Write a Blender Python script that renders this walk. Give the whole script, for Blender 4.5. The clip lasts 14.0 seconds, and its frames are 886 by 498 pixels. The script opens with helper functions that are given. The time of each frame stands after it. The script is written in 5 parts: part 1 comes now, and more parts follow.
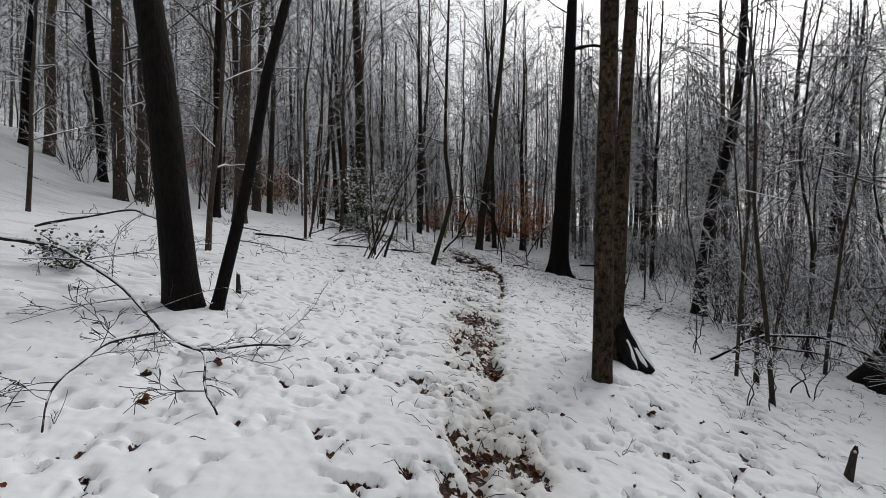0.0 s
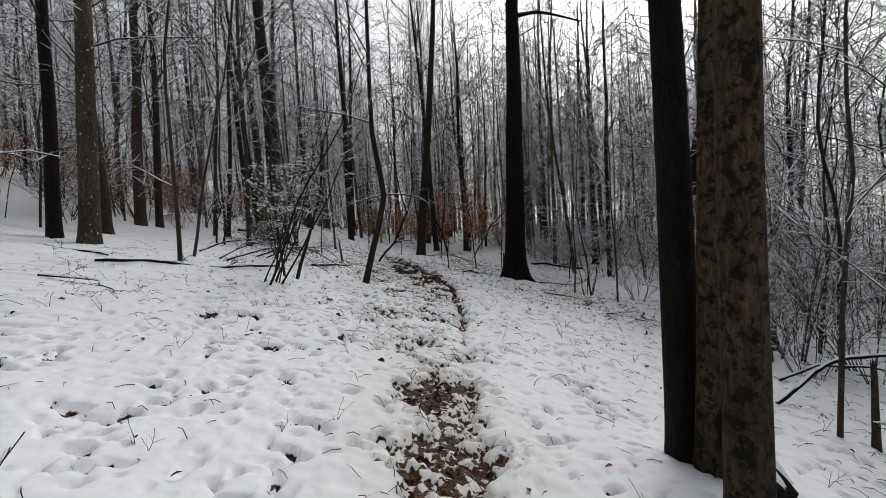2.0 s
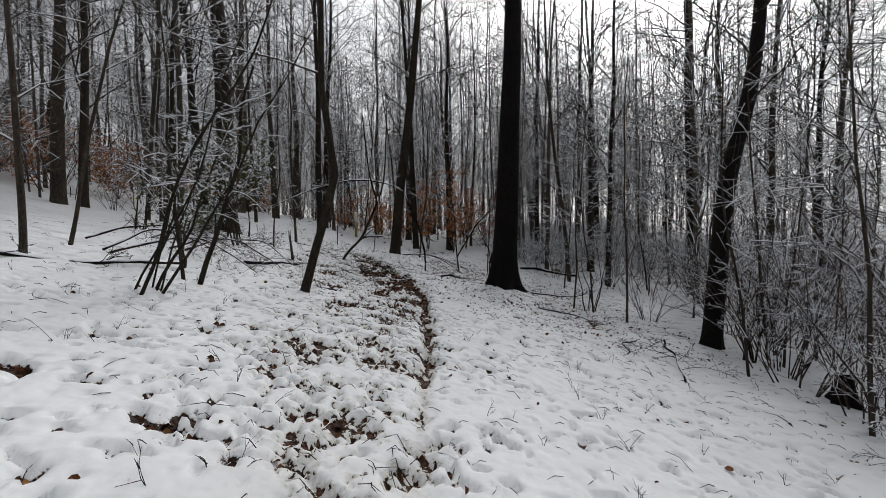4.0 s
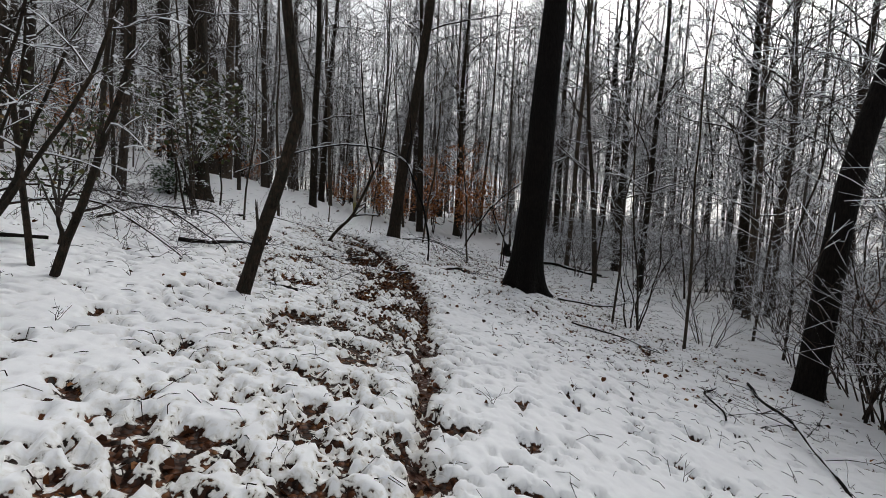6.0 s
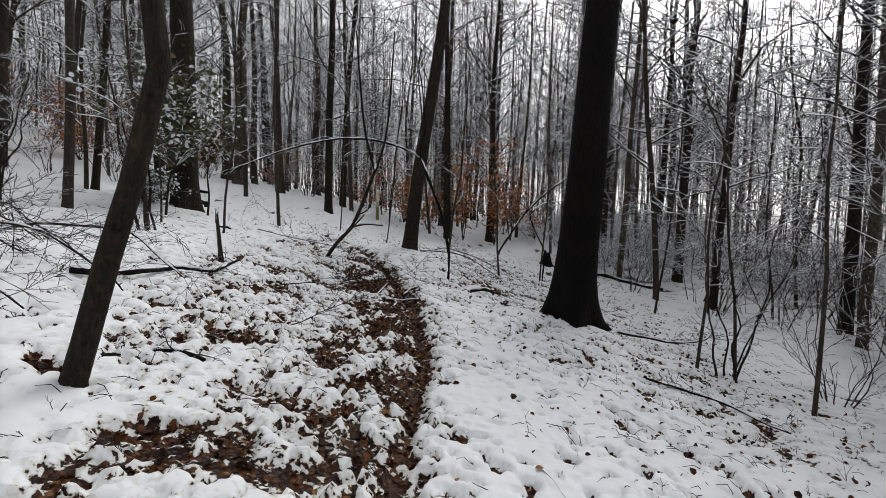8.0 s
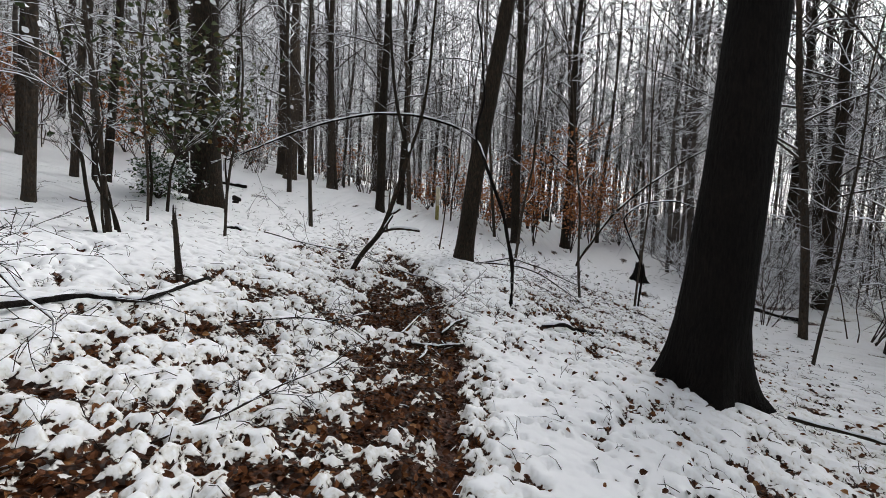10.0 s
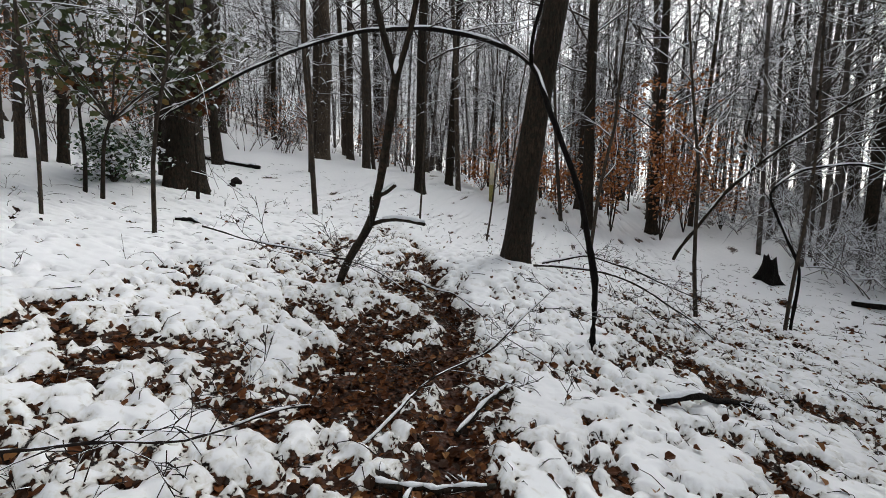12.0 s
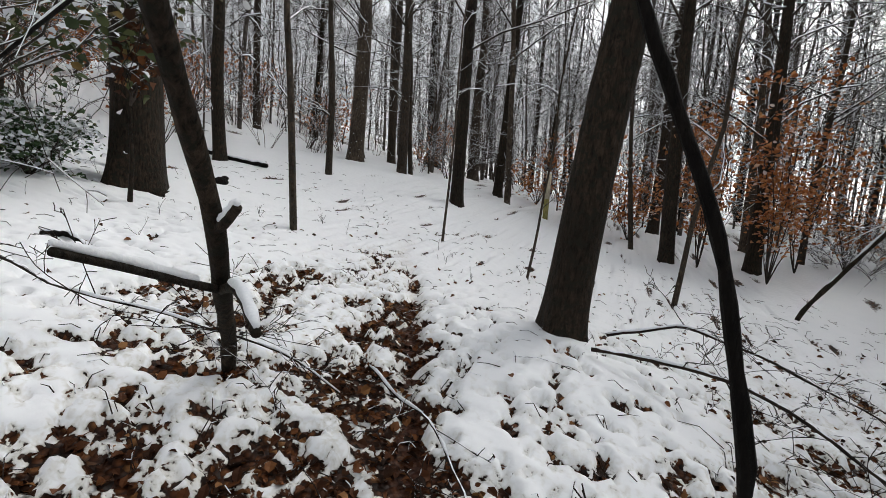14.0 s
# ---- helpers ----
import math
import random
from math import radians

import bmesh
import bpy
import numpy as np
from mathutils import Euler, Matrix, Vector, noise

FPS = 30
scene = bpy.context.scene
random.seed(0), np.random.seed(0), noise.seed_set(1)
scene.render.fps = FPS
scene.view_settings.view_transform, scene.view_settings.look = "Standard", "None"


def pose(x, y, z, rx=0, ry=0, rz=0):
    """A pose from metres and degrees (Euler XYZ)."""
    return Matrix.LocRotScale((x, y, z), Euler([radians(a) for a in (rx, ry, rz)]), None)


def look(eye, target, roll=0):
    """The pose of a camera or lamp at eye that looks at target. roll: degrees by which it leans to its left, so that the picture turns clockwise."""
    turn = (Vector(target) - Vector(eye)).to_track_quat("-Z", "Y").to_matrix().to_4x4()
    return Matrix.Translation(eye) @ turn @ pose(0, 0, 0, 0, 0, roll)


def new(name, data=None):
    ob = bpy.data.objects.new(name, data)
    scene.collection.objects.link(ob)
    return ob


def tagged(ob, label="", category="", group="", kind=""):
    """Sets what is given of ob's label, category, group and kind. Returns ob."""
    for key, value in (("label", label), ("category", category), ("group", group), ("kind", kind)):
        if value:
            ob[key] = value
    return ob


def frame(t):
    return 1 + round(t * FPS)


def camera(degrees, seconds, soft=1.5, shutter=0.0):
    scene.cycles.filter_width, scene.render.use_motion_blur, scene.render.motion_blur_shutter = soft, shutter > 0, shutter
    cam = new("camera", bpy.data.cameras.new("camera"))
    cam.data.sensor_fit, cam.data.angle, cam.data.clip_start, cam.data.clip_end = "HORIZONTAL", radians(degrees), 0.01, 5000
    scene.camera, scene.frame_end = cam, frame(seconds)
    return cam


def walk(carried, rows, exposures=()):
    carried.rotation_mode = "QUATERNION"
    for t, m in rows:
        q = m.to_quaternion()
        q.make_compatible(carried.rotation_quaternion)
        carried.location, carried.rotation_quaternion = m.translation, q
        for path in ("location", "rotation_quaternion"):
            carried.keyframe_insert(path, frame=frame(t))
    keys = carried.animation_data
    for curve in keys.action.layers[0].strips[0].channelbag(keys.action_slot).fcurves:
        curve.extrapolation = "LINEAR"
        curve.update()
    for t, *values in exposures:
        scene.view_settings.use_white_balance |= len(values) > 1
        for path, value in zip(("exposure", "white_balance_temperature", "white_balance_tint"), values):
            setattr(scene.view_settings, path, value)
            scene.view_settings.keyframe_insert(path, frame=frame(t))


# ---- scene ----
cam = camera(88.8, 14.0, 0.8)
PATH = [
    (0, (0.121, -0.406, 1.665), (0.101, 1.593, 1.626), 0.15),
    (0.5, (0.011, 0.308, 1.770), (0.064, 2.307, 1.728), -1.20),
    (1, (0.108, 1.041, 1.781), (0.220, 3.037, 1.735), -2.91),
    (1.5, (0.105, 1.758, 1.820), (0.313, 3.747, 1.772), -3.20),
    (2, (0.180, 2.574, 1.805), (0.432, 4.558, 1.762), -3.49),
    (2.5, (0.276, 3.157, 1.838), (0.559, 5.137, 1.800), -3.05),
    (3, (0.427, 3.818, 1.818), (0.735, 5.794, 1.768), -1.79),
    (3.2, (0.513, 4.093, 1.826), (0.824, 6.067, 1.756), -1.40),
    (5.3, (0.939, 6.746, 1.798), (1.262, 8.719, 1.764), 0.38),
    (5.5, (0.949, 7.044, 1.799), (1.251, 9.020, 1.736), 1.92),
    (6, (1.080, 7.62, 1.843), (1.380, 9.593, 1.708), 2.91),
    (6.5, (1.181, 8.243, 1.873), (1.427, 10.222, 1.714), 3.01),
    (7, (1.38, 8.74, 1.95), (1.583, 10.724, 1.793), 2.19),
    (7.2, (1.46, 8.97, 1.955), (1.645, 10.955, 1.803), 1.93),
    (9.3, (2.000, 11.479, 2.076), (1.924, 13.474, 1.945), 2.66),
    (9.5, (2.018, 11.750, 2.069), (1.884, 13.741, 1.923), 2.67),
    (10, (2.010, 12.422, 2.067), (1.836, 14.409, 1.915), 2.76),
    (10.5, (2.033, 13.179, 2.083), (1.807, 15.158, 1.908), 2.26),
    (11, (2.020, 13.808, 2.091), (1.752, 15.779, 1.887), 2.15),
    (11.5, (2.053, 14.507, 2.073), (1.659, 16.458, 1.879), 2.13),
    (12, (2.040, 15.248, 2.051), (1.596, 17.183, 1.811), 1.44),
    (12.5, (2.103, 15.989, 2.059), (1.657, 17.928, 1.851), 2.94),
    (13, (2.061, 16.612, 2.097), (1.605, 18.551, 1.916), 2.56),
    (13.5, (2.102, 17.200, 2.123), (1.578, 19.122, 1.944), 3.51),
    (14, (1.935, 17.65, 2.19), (1.25, 19.516, 1.972), 4.4),
]
walk(cam, [(t, look(eye, target, roll)) for t, eye, target, roll in PATH], [(0, -0.08, 6400, 9), (2.5, 0.04, 6400, 9), (5.5, 0.14, 6400, 9), (10, 0.74, 6400, 9), (12, 0.78, 6400, 8), (14, 0.86, 6450, 8)])

# ---- overcast winter daylight ----
world = bpy.data.worlds.new("overcast_sky")
scene.world = world
world.use_nodes = True
wn, wl = world.node_tree.nodes, world.node_tree.links
sky = wn.new("ShaderNodeTexSky")
sky.sky_type, sky.sun_disc = "NISHITA", False
sky.sun_elevation, sky.sun_rotation = radians(38), radians(35)
sky.air_density, sky.dust_density = 1.0, 4.0
grey = wn.new("ShaderNodeHueSaturation")
grey.inputs["Saturation"].default_value = 0.16
back = wn["Background"]
back.inputs["Strength"].default_value = 0.135
wl.new(sky.outputs[0], grey.inputs["Color"])
wl.new(grey.outputs[0], back.inputs["Color"])
sun = new("sun", bpy.data.lights.new("sun", "SUN"))
sun.data.energy, sun.data.angle, sun.data.color = 0.75, radians(25), (1.0, 0.97, 0.93)
sun.matrix_world = look((20, 30, 40), (0, 5, 0))

# ---- materials ----


def nodes_of(name, rough=0.8):
    m = bpy.data.materials.new(name)
    m.use_nodes = True
    nt = m.node_tree
    b = nt.nodes["Principled BSDF"]
    b.inputs["Roughness"].default_value = rough
    b.inputs["Specular IOR Level"].default_value = 0.14
    return m, nt.nodes, nt.links, b


def tex(n, l, kind, scale, coord, **kw):
    t = n.new(kind)
    t.inputs["Scale"].default_value = scale
    for k, v in kw.items():
        t.inputs[k].default_value = v
    l.new(coord, t.inputs["Vector"])
    return t


def ramp(n, l, src, stops):
    r = n.new("ShaderNodeValToRGB")
    while len(r.color_ramp.elements) < len(stops):
        r.color_ramp.elements.new(0.5)
    for e, (p, c) in zip(r.color_ramp.elements, stops):
        e.position, e.color = p, (*c, 1)
    l.new(src, r.inputs[0])
    return r


def mix(n, l, fac, a, b, mode="MIX"):
    m = n.new("ShaderNodeMix")
    m.data_type, m.blend_type = "RGBA", mode
    for val, sock in ((fac, m.inputs[0]), (a, m.inputs[6]), (b, m.inputs[7])):
        if isinstance(val, (int, float)):
            sock.default_value = val
        elif isinstance(val, tuple):
            sock.default_value = (*val, 1)
        else:
            l.new(val, sock)
    return m.outputs[2]


def math_node(n, l, op, a, b=0.0, clamp=False):
    m = n.new("ShaderNodeMath")
    m.operation, m.use_clamp = op, clamp
    for val, sock in ((a, m.inputs[0]), (b, m.inputs[1])):
        if isinstance(val, (int, float)):
            sock.default_value = val
        else:
            l.new(val, sock)
    return m.outputs[0]


def bump(n, l, b, height, strength, dist):
    k = n.new("ShaderNodeBump")
    k.inputs["Strength"].default_value, k.inputs["Distance"].default_value = strength, dist
    l.new(height, k.inputs["Height"])
    l.new(k.outputs[0], b.inputs["Normal"])


def bark(name, dark, light, patch=None, snow_side=0.0):
    """Bark with long vertical furrows, pale blotches and, if asked for, snow blown on."""
    m, n, l, b = nodes_of(name, 0.85)
    g = n.new("ShaderNodeTexCoord").outputs["Object"]
    mp = n.new("ShaderNodeMapping")
    mp.inputs["Scale"].default_value = (1, 1, 0.27)
    l.new(g, mp.inputs[0])
    furrow = tex(n, l, "ShaderNodeTexNoise", 38, mp.outputs[0], Detail=6.0, Roughness=0.72, Distortion=0.5)
    plate = tex(n, l, "ShaderNodeTexVoronoi", 30, mp.outputs[0])
    blotch = tex(n, l, "ShaderNodeTexNoise", 15, g, Detail=6.0, Roughness=0.72)
    stain = tex(n, l, "ShaderNodeTexNoise", 1.7, g, Detail=3.0)
    col = ramp(n, l, furrow.outputs[0], [(0.36, dark), (0.66, light)]).outputs[0]
    col = mix(n, l, 0.55, col, ramp(n, l, plate.outputs["Distance"], [(0.05, (0.4, 0.4, 0.4)), (0.45, (1.3, 1.25, 1.2))]).outputs[0], "MULTIPLY")
    col = mix(n, l, 0.8, col, ramp(n, l, stain.outputs[0], [(0.35, (0.6, 0.6, 0.6)), (0.65, (1.25, 1.22, 1.15))]).outputs[0], "MULTIPLY")
    info = n.new("ShaderNodeObjectInfo")
    tone = ramp(n, l, info.outputs["Random"], [(0.0, (0.65, 0.62, 0.6)), (1.0, (1.25, 1.2, 1.15))]).outputs[0]
    col = mix(n, l, 1.0, col, tone, "MULTIPLY")
    if patch:
        k = ramp(n, l, blotch.outputs[0], [(0.5, (0, 0, 0)), (0.57, (1, 1, 1))]).outputs[0]
        col = mix(n, l, k, col, patch)
    if snow_side:
        fleck = tex(n, l, "ShaderNodeTexNoise", 16, g, Detail=3.0)
        k = ramp(n, l, fleck.outputs[0], [(1 - snow_side, (0, 0, 0)), (1.04 - snow_side, (1, 1, 1))]).outputs[0]
        col = mix(n, l, k, col, (0.8, 0.82, 0.85))
    l.new(col, b.inputs["Base Color"])
    bump(n, l, b, math_node(n, l, "ADD", furrow.outputs[0], math_node(n, l, "MULTIPLY", plate.outputs["Distance"], 0.6)), 0.9, 0.025)
    return m


def snowy_twig(name, dark, light, limit):
    """Thin wood that carries snow where it faces up."""
    m, n, l, b = nodes_of(name, 0.8)
    g = n.new("ShaderNodeTexCoord").outputs["Object"]
    grain = tex(n, l, "ShaderNodeTexNoise", 9, g, Detail=3.0)
    sep = n.new("ShaderNodeSeparateXYZ")
    geo = n.new("ShaderNodeNewGeometry")
    l.new(geo.outputs["Normal"], sep.inputs[0])
    lift = math_node(n, l, "ADD", sep.outputs[2], math_node(n, l, "MULTIPLY", math_node(n, l, "SUBTRACT", grain.outputs[0], 0.5), 1.6))
    k = ramp(n, l, lift, [(limit, (0, 0, 0)), (limit + 0.12, (1, 1, 1))]).outputs[0]
    wood = ramp(n, l, grain.outputs[0], [(0.3, dark), (0.7, light)]).outputs[0]
    l.new(mix(n, l, k, wood, (0.82, 0.84, 0.88)), b.inputs["Base Color"])
    return m


BARK_DARK = bark("wet_dark_bark", (0.0025, 0.002, 0.0018), (0.013, 0.0105, 0.009))
BARK_TAN = bark("blotched_tan_bark", (0.016, 0.012, 0.008), (0.075, 0.056, 0.038), (0.009, 0.008, 0.006))
BARK_GREY = bark("grey_brown_bark", (0.008, 0.0062, 0.005), (0.046, 0.035, 0.026), (0.02, 0.018, 0.013))
# the next two barks are lightened, with slight distance haze in their colour
BARK_WOODS = bark("damp_woodland_bark", (0.018, 0.014, 0.011), (0.085, 0.068, 0.055), (0.04, 0.036, 0.03))
BARK_PALE = bark("snow_flecked_bark", (0.022, 0.018, 0.015), (0.1, 0.083, 0.068), None, 0.33)
TWIG = snowy_twig("snowy_twig", (0.02, 0.016, 0.013), (0.075, 0.06, 0.05), 0.3)
TWIG_BRUSH = snowy_twig("brushwood", (0.022, 0.016, 0.013), (0.09, 0.066, 0.052), 0.36)
# wood paler than TWIG: haze of distance put into the colour
TWIG_FAR = snowy_twig("hazed_far_wood", (0.045, 0.038, 0.033), (0.13, 0.11, 0.096), 0.45)
TWIG_FROST = snowy_twig("frosted_twig", (0.04, 0.034, 0.03), (0.12, 0.1, 0.086), 0.14)
TWIG_BARE = snowy_twig("damp_twig", (0.008, 0.006, 0.005), (0.04, 0.027, 0.02), 0.8)


def snow_mat():
    m, n, l, b = nodes_of("clumped_snow", 0.65)
    g = n.new("ShaderNodeTexCoord").outputs["Object"]
    a = tex(n, l, "ShaderNodeTexNoise", 60, g, Detail=4.0)
    l.new(ramp(n, l, a.outputs[0], [(0.3, (0.78, 0.8, 0.83)), (0.7, (0.88, 0.89, 0.91))]).outputs[0], b.inputs["Base Color"])
    bump(n, l, b, a.outputs[0], 0.5, 0.01)
    return m


SNOW = snow_mat()


def ground_mat():
    """Snow over leaf litter and red-brown mud, by the depth of snow stored on the ground."""
    m, n, l, b = nodes_of("snow_over_leaf_litter", 0.7)
    g = n.new("ShaderNodeTexCoord").outputs["Object"]
    depth = n.new("ShaderNodeAttribute")
    depth.attribute_name = "snow_depth"
    thin = n.new("ShaderNodeAttribute")
    thin.attribute_name = "thinness"
    mud = n.new("ShaderNodeAttribute")
    mud.attribute_name = "mud"
    fine = tex(n, l, "ShaderNodeTexNoise", 24, g, Detail=2.5, Roughness=0.5)
    crumb = tex(n, l, "ShaderNodeTexNoise", 15, g, Detail=2.5, Roughness=0.55, Distortion=0.5)
    rag = math_node(n, l, "ADD", math_node(n, l, "MULTIPLY", math_node(n, l, "SUBTRACT", fine.outputs[0], 0.5), 1.3), math_node(n, l, "MULTIPLY", math_node(n, l, "MULTIPLY", math_node(n, l, "SUBTRACT", crumb.outputs[0], 0.5), 2.4), thin.outputs["Fac"]))
    d = math_node(n, l, "ADD", depth.outputs["Fac"], rag)
    cover = ramp(n, l, d, [(0.0, (0, 0, 0)), (0.09, (1, 1, 1))]).outputs[0]
    grain = tex(n, l, "ShaderNodeTexNoise", 90, g, Detail=3.0)
    soft = tex(n, l, "ShaderNodeTexNoise", 2.2, g, Detail=3.0)
    white = mix(n, l, math_node(n, l, "MULTIPLY", soft.outputs[0], 0.5), (0.9, 0.905, 0.915), (0.8, 0.82, 0.85))
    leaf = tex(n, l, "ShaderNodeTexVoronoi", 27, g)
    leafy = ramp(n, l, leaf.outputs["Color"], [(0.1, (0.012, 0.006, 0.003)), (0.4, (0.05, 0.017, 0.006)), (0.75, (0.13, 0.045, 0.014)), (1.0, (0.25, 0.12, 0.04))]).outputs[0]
    # shade in the gaps between leaves, multiplied into the litter colour
    gap_shade = ramp(n, l, leaf.outputs["Distance"], [(0.25, (1, 1, 1)), (0.6, (0.3, 0.28, 0.27))]).outputs[0]
    leafy = mix(n, l, 1.0, leafy, gap_shade, "MULTIPLY")
    soil = ramp(n, l, fine.outputs[0], [(0.3, (0.025, 0.011, 0.007)), (0.7, (0.1, 0.042, 0.027))]).outputs[0]
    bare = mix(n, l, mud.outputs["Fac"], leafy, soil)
    wet = mix(n, l, math_node(n, l, "MULTIPLY", mud.outputs["Fac"], 0.45), white, (0.5, 0.44, 0.38))
    melt = math_node(n, l, "MULTIPLY", ramp(n, l, d, [(0.05, (0.75, 0.75, 0.75)), (0.6, (0, 0, 0))]).outputs[0], thin.outputs["Fac"])
    wet = mix(n, l, melt, wet, (0.6, 0.57, 0.5))
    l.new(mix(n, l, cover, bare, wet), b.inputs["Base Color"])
    l.new(math_node(n, l, "ADD", math_node(n, l, "MULTIPLY", cover, 0.25), 0.45), b.inputs["Roughness"])
    soft_lump = tex(n, l, "ShaderNodeTexNoise", 9, g, Detail=1.0)
    h = math_node(n, l, "ADD", math_node(n, l, "MULTIPLY", soft_lump.outputs[0], 0.7), math_node(n, l, "MULTIPLY", grain.outputs[0], 0.035))
    h = math_node(n, l, "ADD", h, math_node(n, l, "MULTIPLY", math_node(n, l, "MINIMUM", math_node(n, l, "MAXIMUM", d, -0.05), 0.22), 1.0))
    h = math_node(n, l, "SUBTRACT", h, math_node(n, l, "MULTIPLY", math_node(n, l, "SUBTRACT", 1.0, cover), math_node(n, l, "MULTIPLY", leaf.outputs["Distance"], 0.9)))
    bump(n, l, b, h, 0.6, 0.032)
    return m


GROUND = ground_mat()


def leaf_mat(name, stops, rough=0.6):
    m, n, l, b = nodes_of(name, rough)
    geo = n.new("ShaderNodeNewGeometry")
    l.new(ramp(n, l, geo.outputs["Random Per Island"], stops).outputs[0], b.inputs["Base Color"])
    return m


LITTER = leaf_mat("brown_leaf_litter", [(0.0, (0.012, 0.006, 0.003)), (0.45, (0.06, 0.02, 0.007)), (0.88, (0.14, 0.05, 0.016)), (1.0, (0.26, 0.13, 0.05))])
RUST = leaf_mat("rust_beech_leaf", [(0.0, (0.22, 0.07, 0.025)), (0.5, (0.42, 0.15, 0.05)), (0.88, (0.5, 0.24, 0.1)), (1.0, (0.8, 0.8, 0.82))])
HOLLY = leaf_mat("snowed_green_leaf", [(0.0, (0.025, 0.05, 0.022)), (0.45, (0.05, 0.085, 0.035)), (0.5, (0.1, 0.09, 0.03)), (0.55, (0.8, 0.82, 0.85)), (1.0, (0.86, 0.87, 0.9))], 0.45)
GREENLEAF = leaf_mat("olive_leaf", [(0.0, (0.03, 0.045, 0.018)), (0.6, (0.07, 0.08, 0.028)), (0.72, (0.16, 0.1, 0.03)), (0.76, (0.8, 0.82, 0.85))], 0.5)

# ---- geometry helpers ----


class Geo:
    """Collects tubes and leaves, then becomes one mesh."""

    def __init__(self):
        self.v, self.f, self.m, self.count = [], [], [], 0

    def add(self, verts, faces, slot=0):
        self.v.append(np.asarray(verts, float))
        self.f += [tuple(i + self.count for i in f) for f in faces]
        self.m += [slot] * len(faces)
        self.count += len(verts)

    def tube(self, pts, radii, sides=5, slot=0, lobes=None, cap=True):
        p = np.asarray(pts, float)
        d = np.gradient(p, axis=0)
        d /= np.linalg.norm(d, axis=1)[:, None] + 1e-9
        ref = np.array((0, 0, 1.0)) if abs(d[:, 2].mean()) < 0.75 else np.array((0, 1.0, 0))
        a = np.cross(d, ref)
        a /= np.linalg.norm(a, axis=1)[:, None] + 1e-9
        b = np.cross(a, d)
        ang = np.arange(sides) * 2 * math.pi / sides
        r = np.asarray(radii, float)[:, None] * np.ones(sides)[None, :]
        if lobes is not None:
            r = r * lobes(np.arange(len(p)), ang)
        v = p[:, None, :] + r[:, :, None] * (np.cos(ang)[None, :, None] * a[:, None, :] + np.sin(ang)[None, :, None] * b[:, None, :])
        n, faces = len(p), []
        for i in range(n - 1):
            for j in range(sides):
                k = (j + 1) % sides
                faces.append((i * sides + j, i * sides + k, (i + 1) * sides + k, (i + 1) * sides + j))
        if cap:
            faces.append(tuple(range(sides))[::-1])
            faces.append(tuple((n - 1) * sides + j for j in range(sides)))
        self.add(v.reshape(-1, 3), faces, slot)

    def sliver(self, a, b, w, side, slot=0):
        self.add([a - side * w, a + side * w, b + side * w * 0.5, b - side * w * 0.5], [(0, 1, 2, 3)], slot)

    def slivers(self, a, b, w, side, slots):
        """Many flat twigs at once, from the rows of a to those of b."""
        n, w = len(a), np.asarray(w)[:, None]
        v = np.stack([a - side * w, a + side * w, b + side * w * 0.5, b - side * w * 0.5], 1).reshape(-1, 3)
        self.v.append(v)
        self.f += (np.arange(4 * n).reshape(-1, 4) + self.count).tolist()
        self.m += list(slots)
        self.count += 4 * n

    def leaf(self, at, size, rng, slot=0, droop=0.0):
        """One folded leaf of four triangles with a pointed tip."""
        e = Euler((rng.uniform(-0.9, 0.9) + droop, rng.uniform(-0.9, 0.9), rng.uniform(0, 6.3))).to_matrix()
        s, w, c = size, size * rng.uniform(0.28, 0.46), rng.uniform(0.05, 0.3)
        pts = [(0, 0, 0), (w * 0.8, s * 0.22, s * c * 0.7), (w, s * 0.6, s * c), (0, s, -s * 0.1), (-w * 0.9, s * 0.6, s * c), (-w * 0.8, s * 0.22, s * c * 0.6), (0, s * 0.5, 0)]
        m = np.array(e)
        self.add(np.array(pts) @ m.T + np.asarray(at), [(i, (i + 1) % 6, 6) for i in range(6)], slot)

    def mesh(self, name, mats, smooth=True):
        me = bpy.data.meshes.new(name)
        me.from_pydata(np.concatenate(self.v).tolist() if self.v else [], [], self.f)
        for k in mats:
            me.materials.append(k)
        me.polygons.foreach_set("material_index", self.m)
        if smooth:
            me.polygons.foreach_set("use_smooth", [True] * len(me.polygons))
        me.update()
        return me


def part(name, geo, mats, parent, label=""):
    ob = new(name, geo.mesh(name, mats))
    ob.parent = parent
    return tagged(ob, label)


def thing(name, x, y, z, label, category, group="", kind=""):
    ob = new(name)
    ob.empty_display_size = 0.2
    ob.matrix_basis = pose(x, y, z)
    return tagged(ob, label, category, group, kind)


# ---- the lie of the land ----
TABLE = np.random.RandomState(5).rand(256, 256)


def vnoise(x, y, size, seed=0):
    """Smooth value noise between -1 and 1 with lumps of that size in metres."""
    u, v = x / size + 37.3 * seed, y / size + 91.7 * seed
    i, j = np.floor(u).astype(int), np.floor(v).astype(int)
    a, b = u - i, v - j
    a, b = a * a * (3 - 2 * a), b * b * (3 - 2 * b)
    t = lambda p, q: TABLE[p % 256, q % 256]
    return 2 * ((t(i, j) * (1 - a) + t(i + 1, j) * a) * (1 - b) + (t(i, j + 1) * (1 - a) + t(i + 1, j + 1) * a) * b) - 1


def ease(t):
    t = np.clip(t, 0, 1)
    return t * t * (3 - 2 * t)


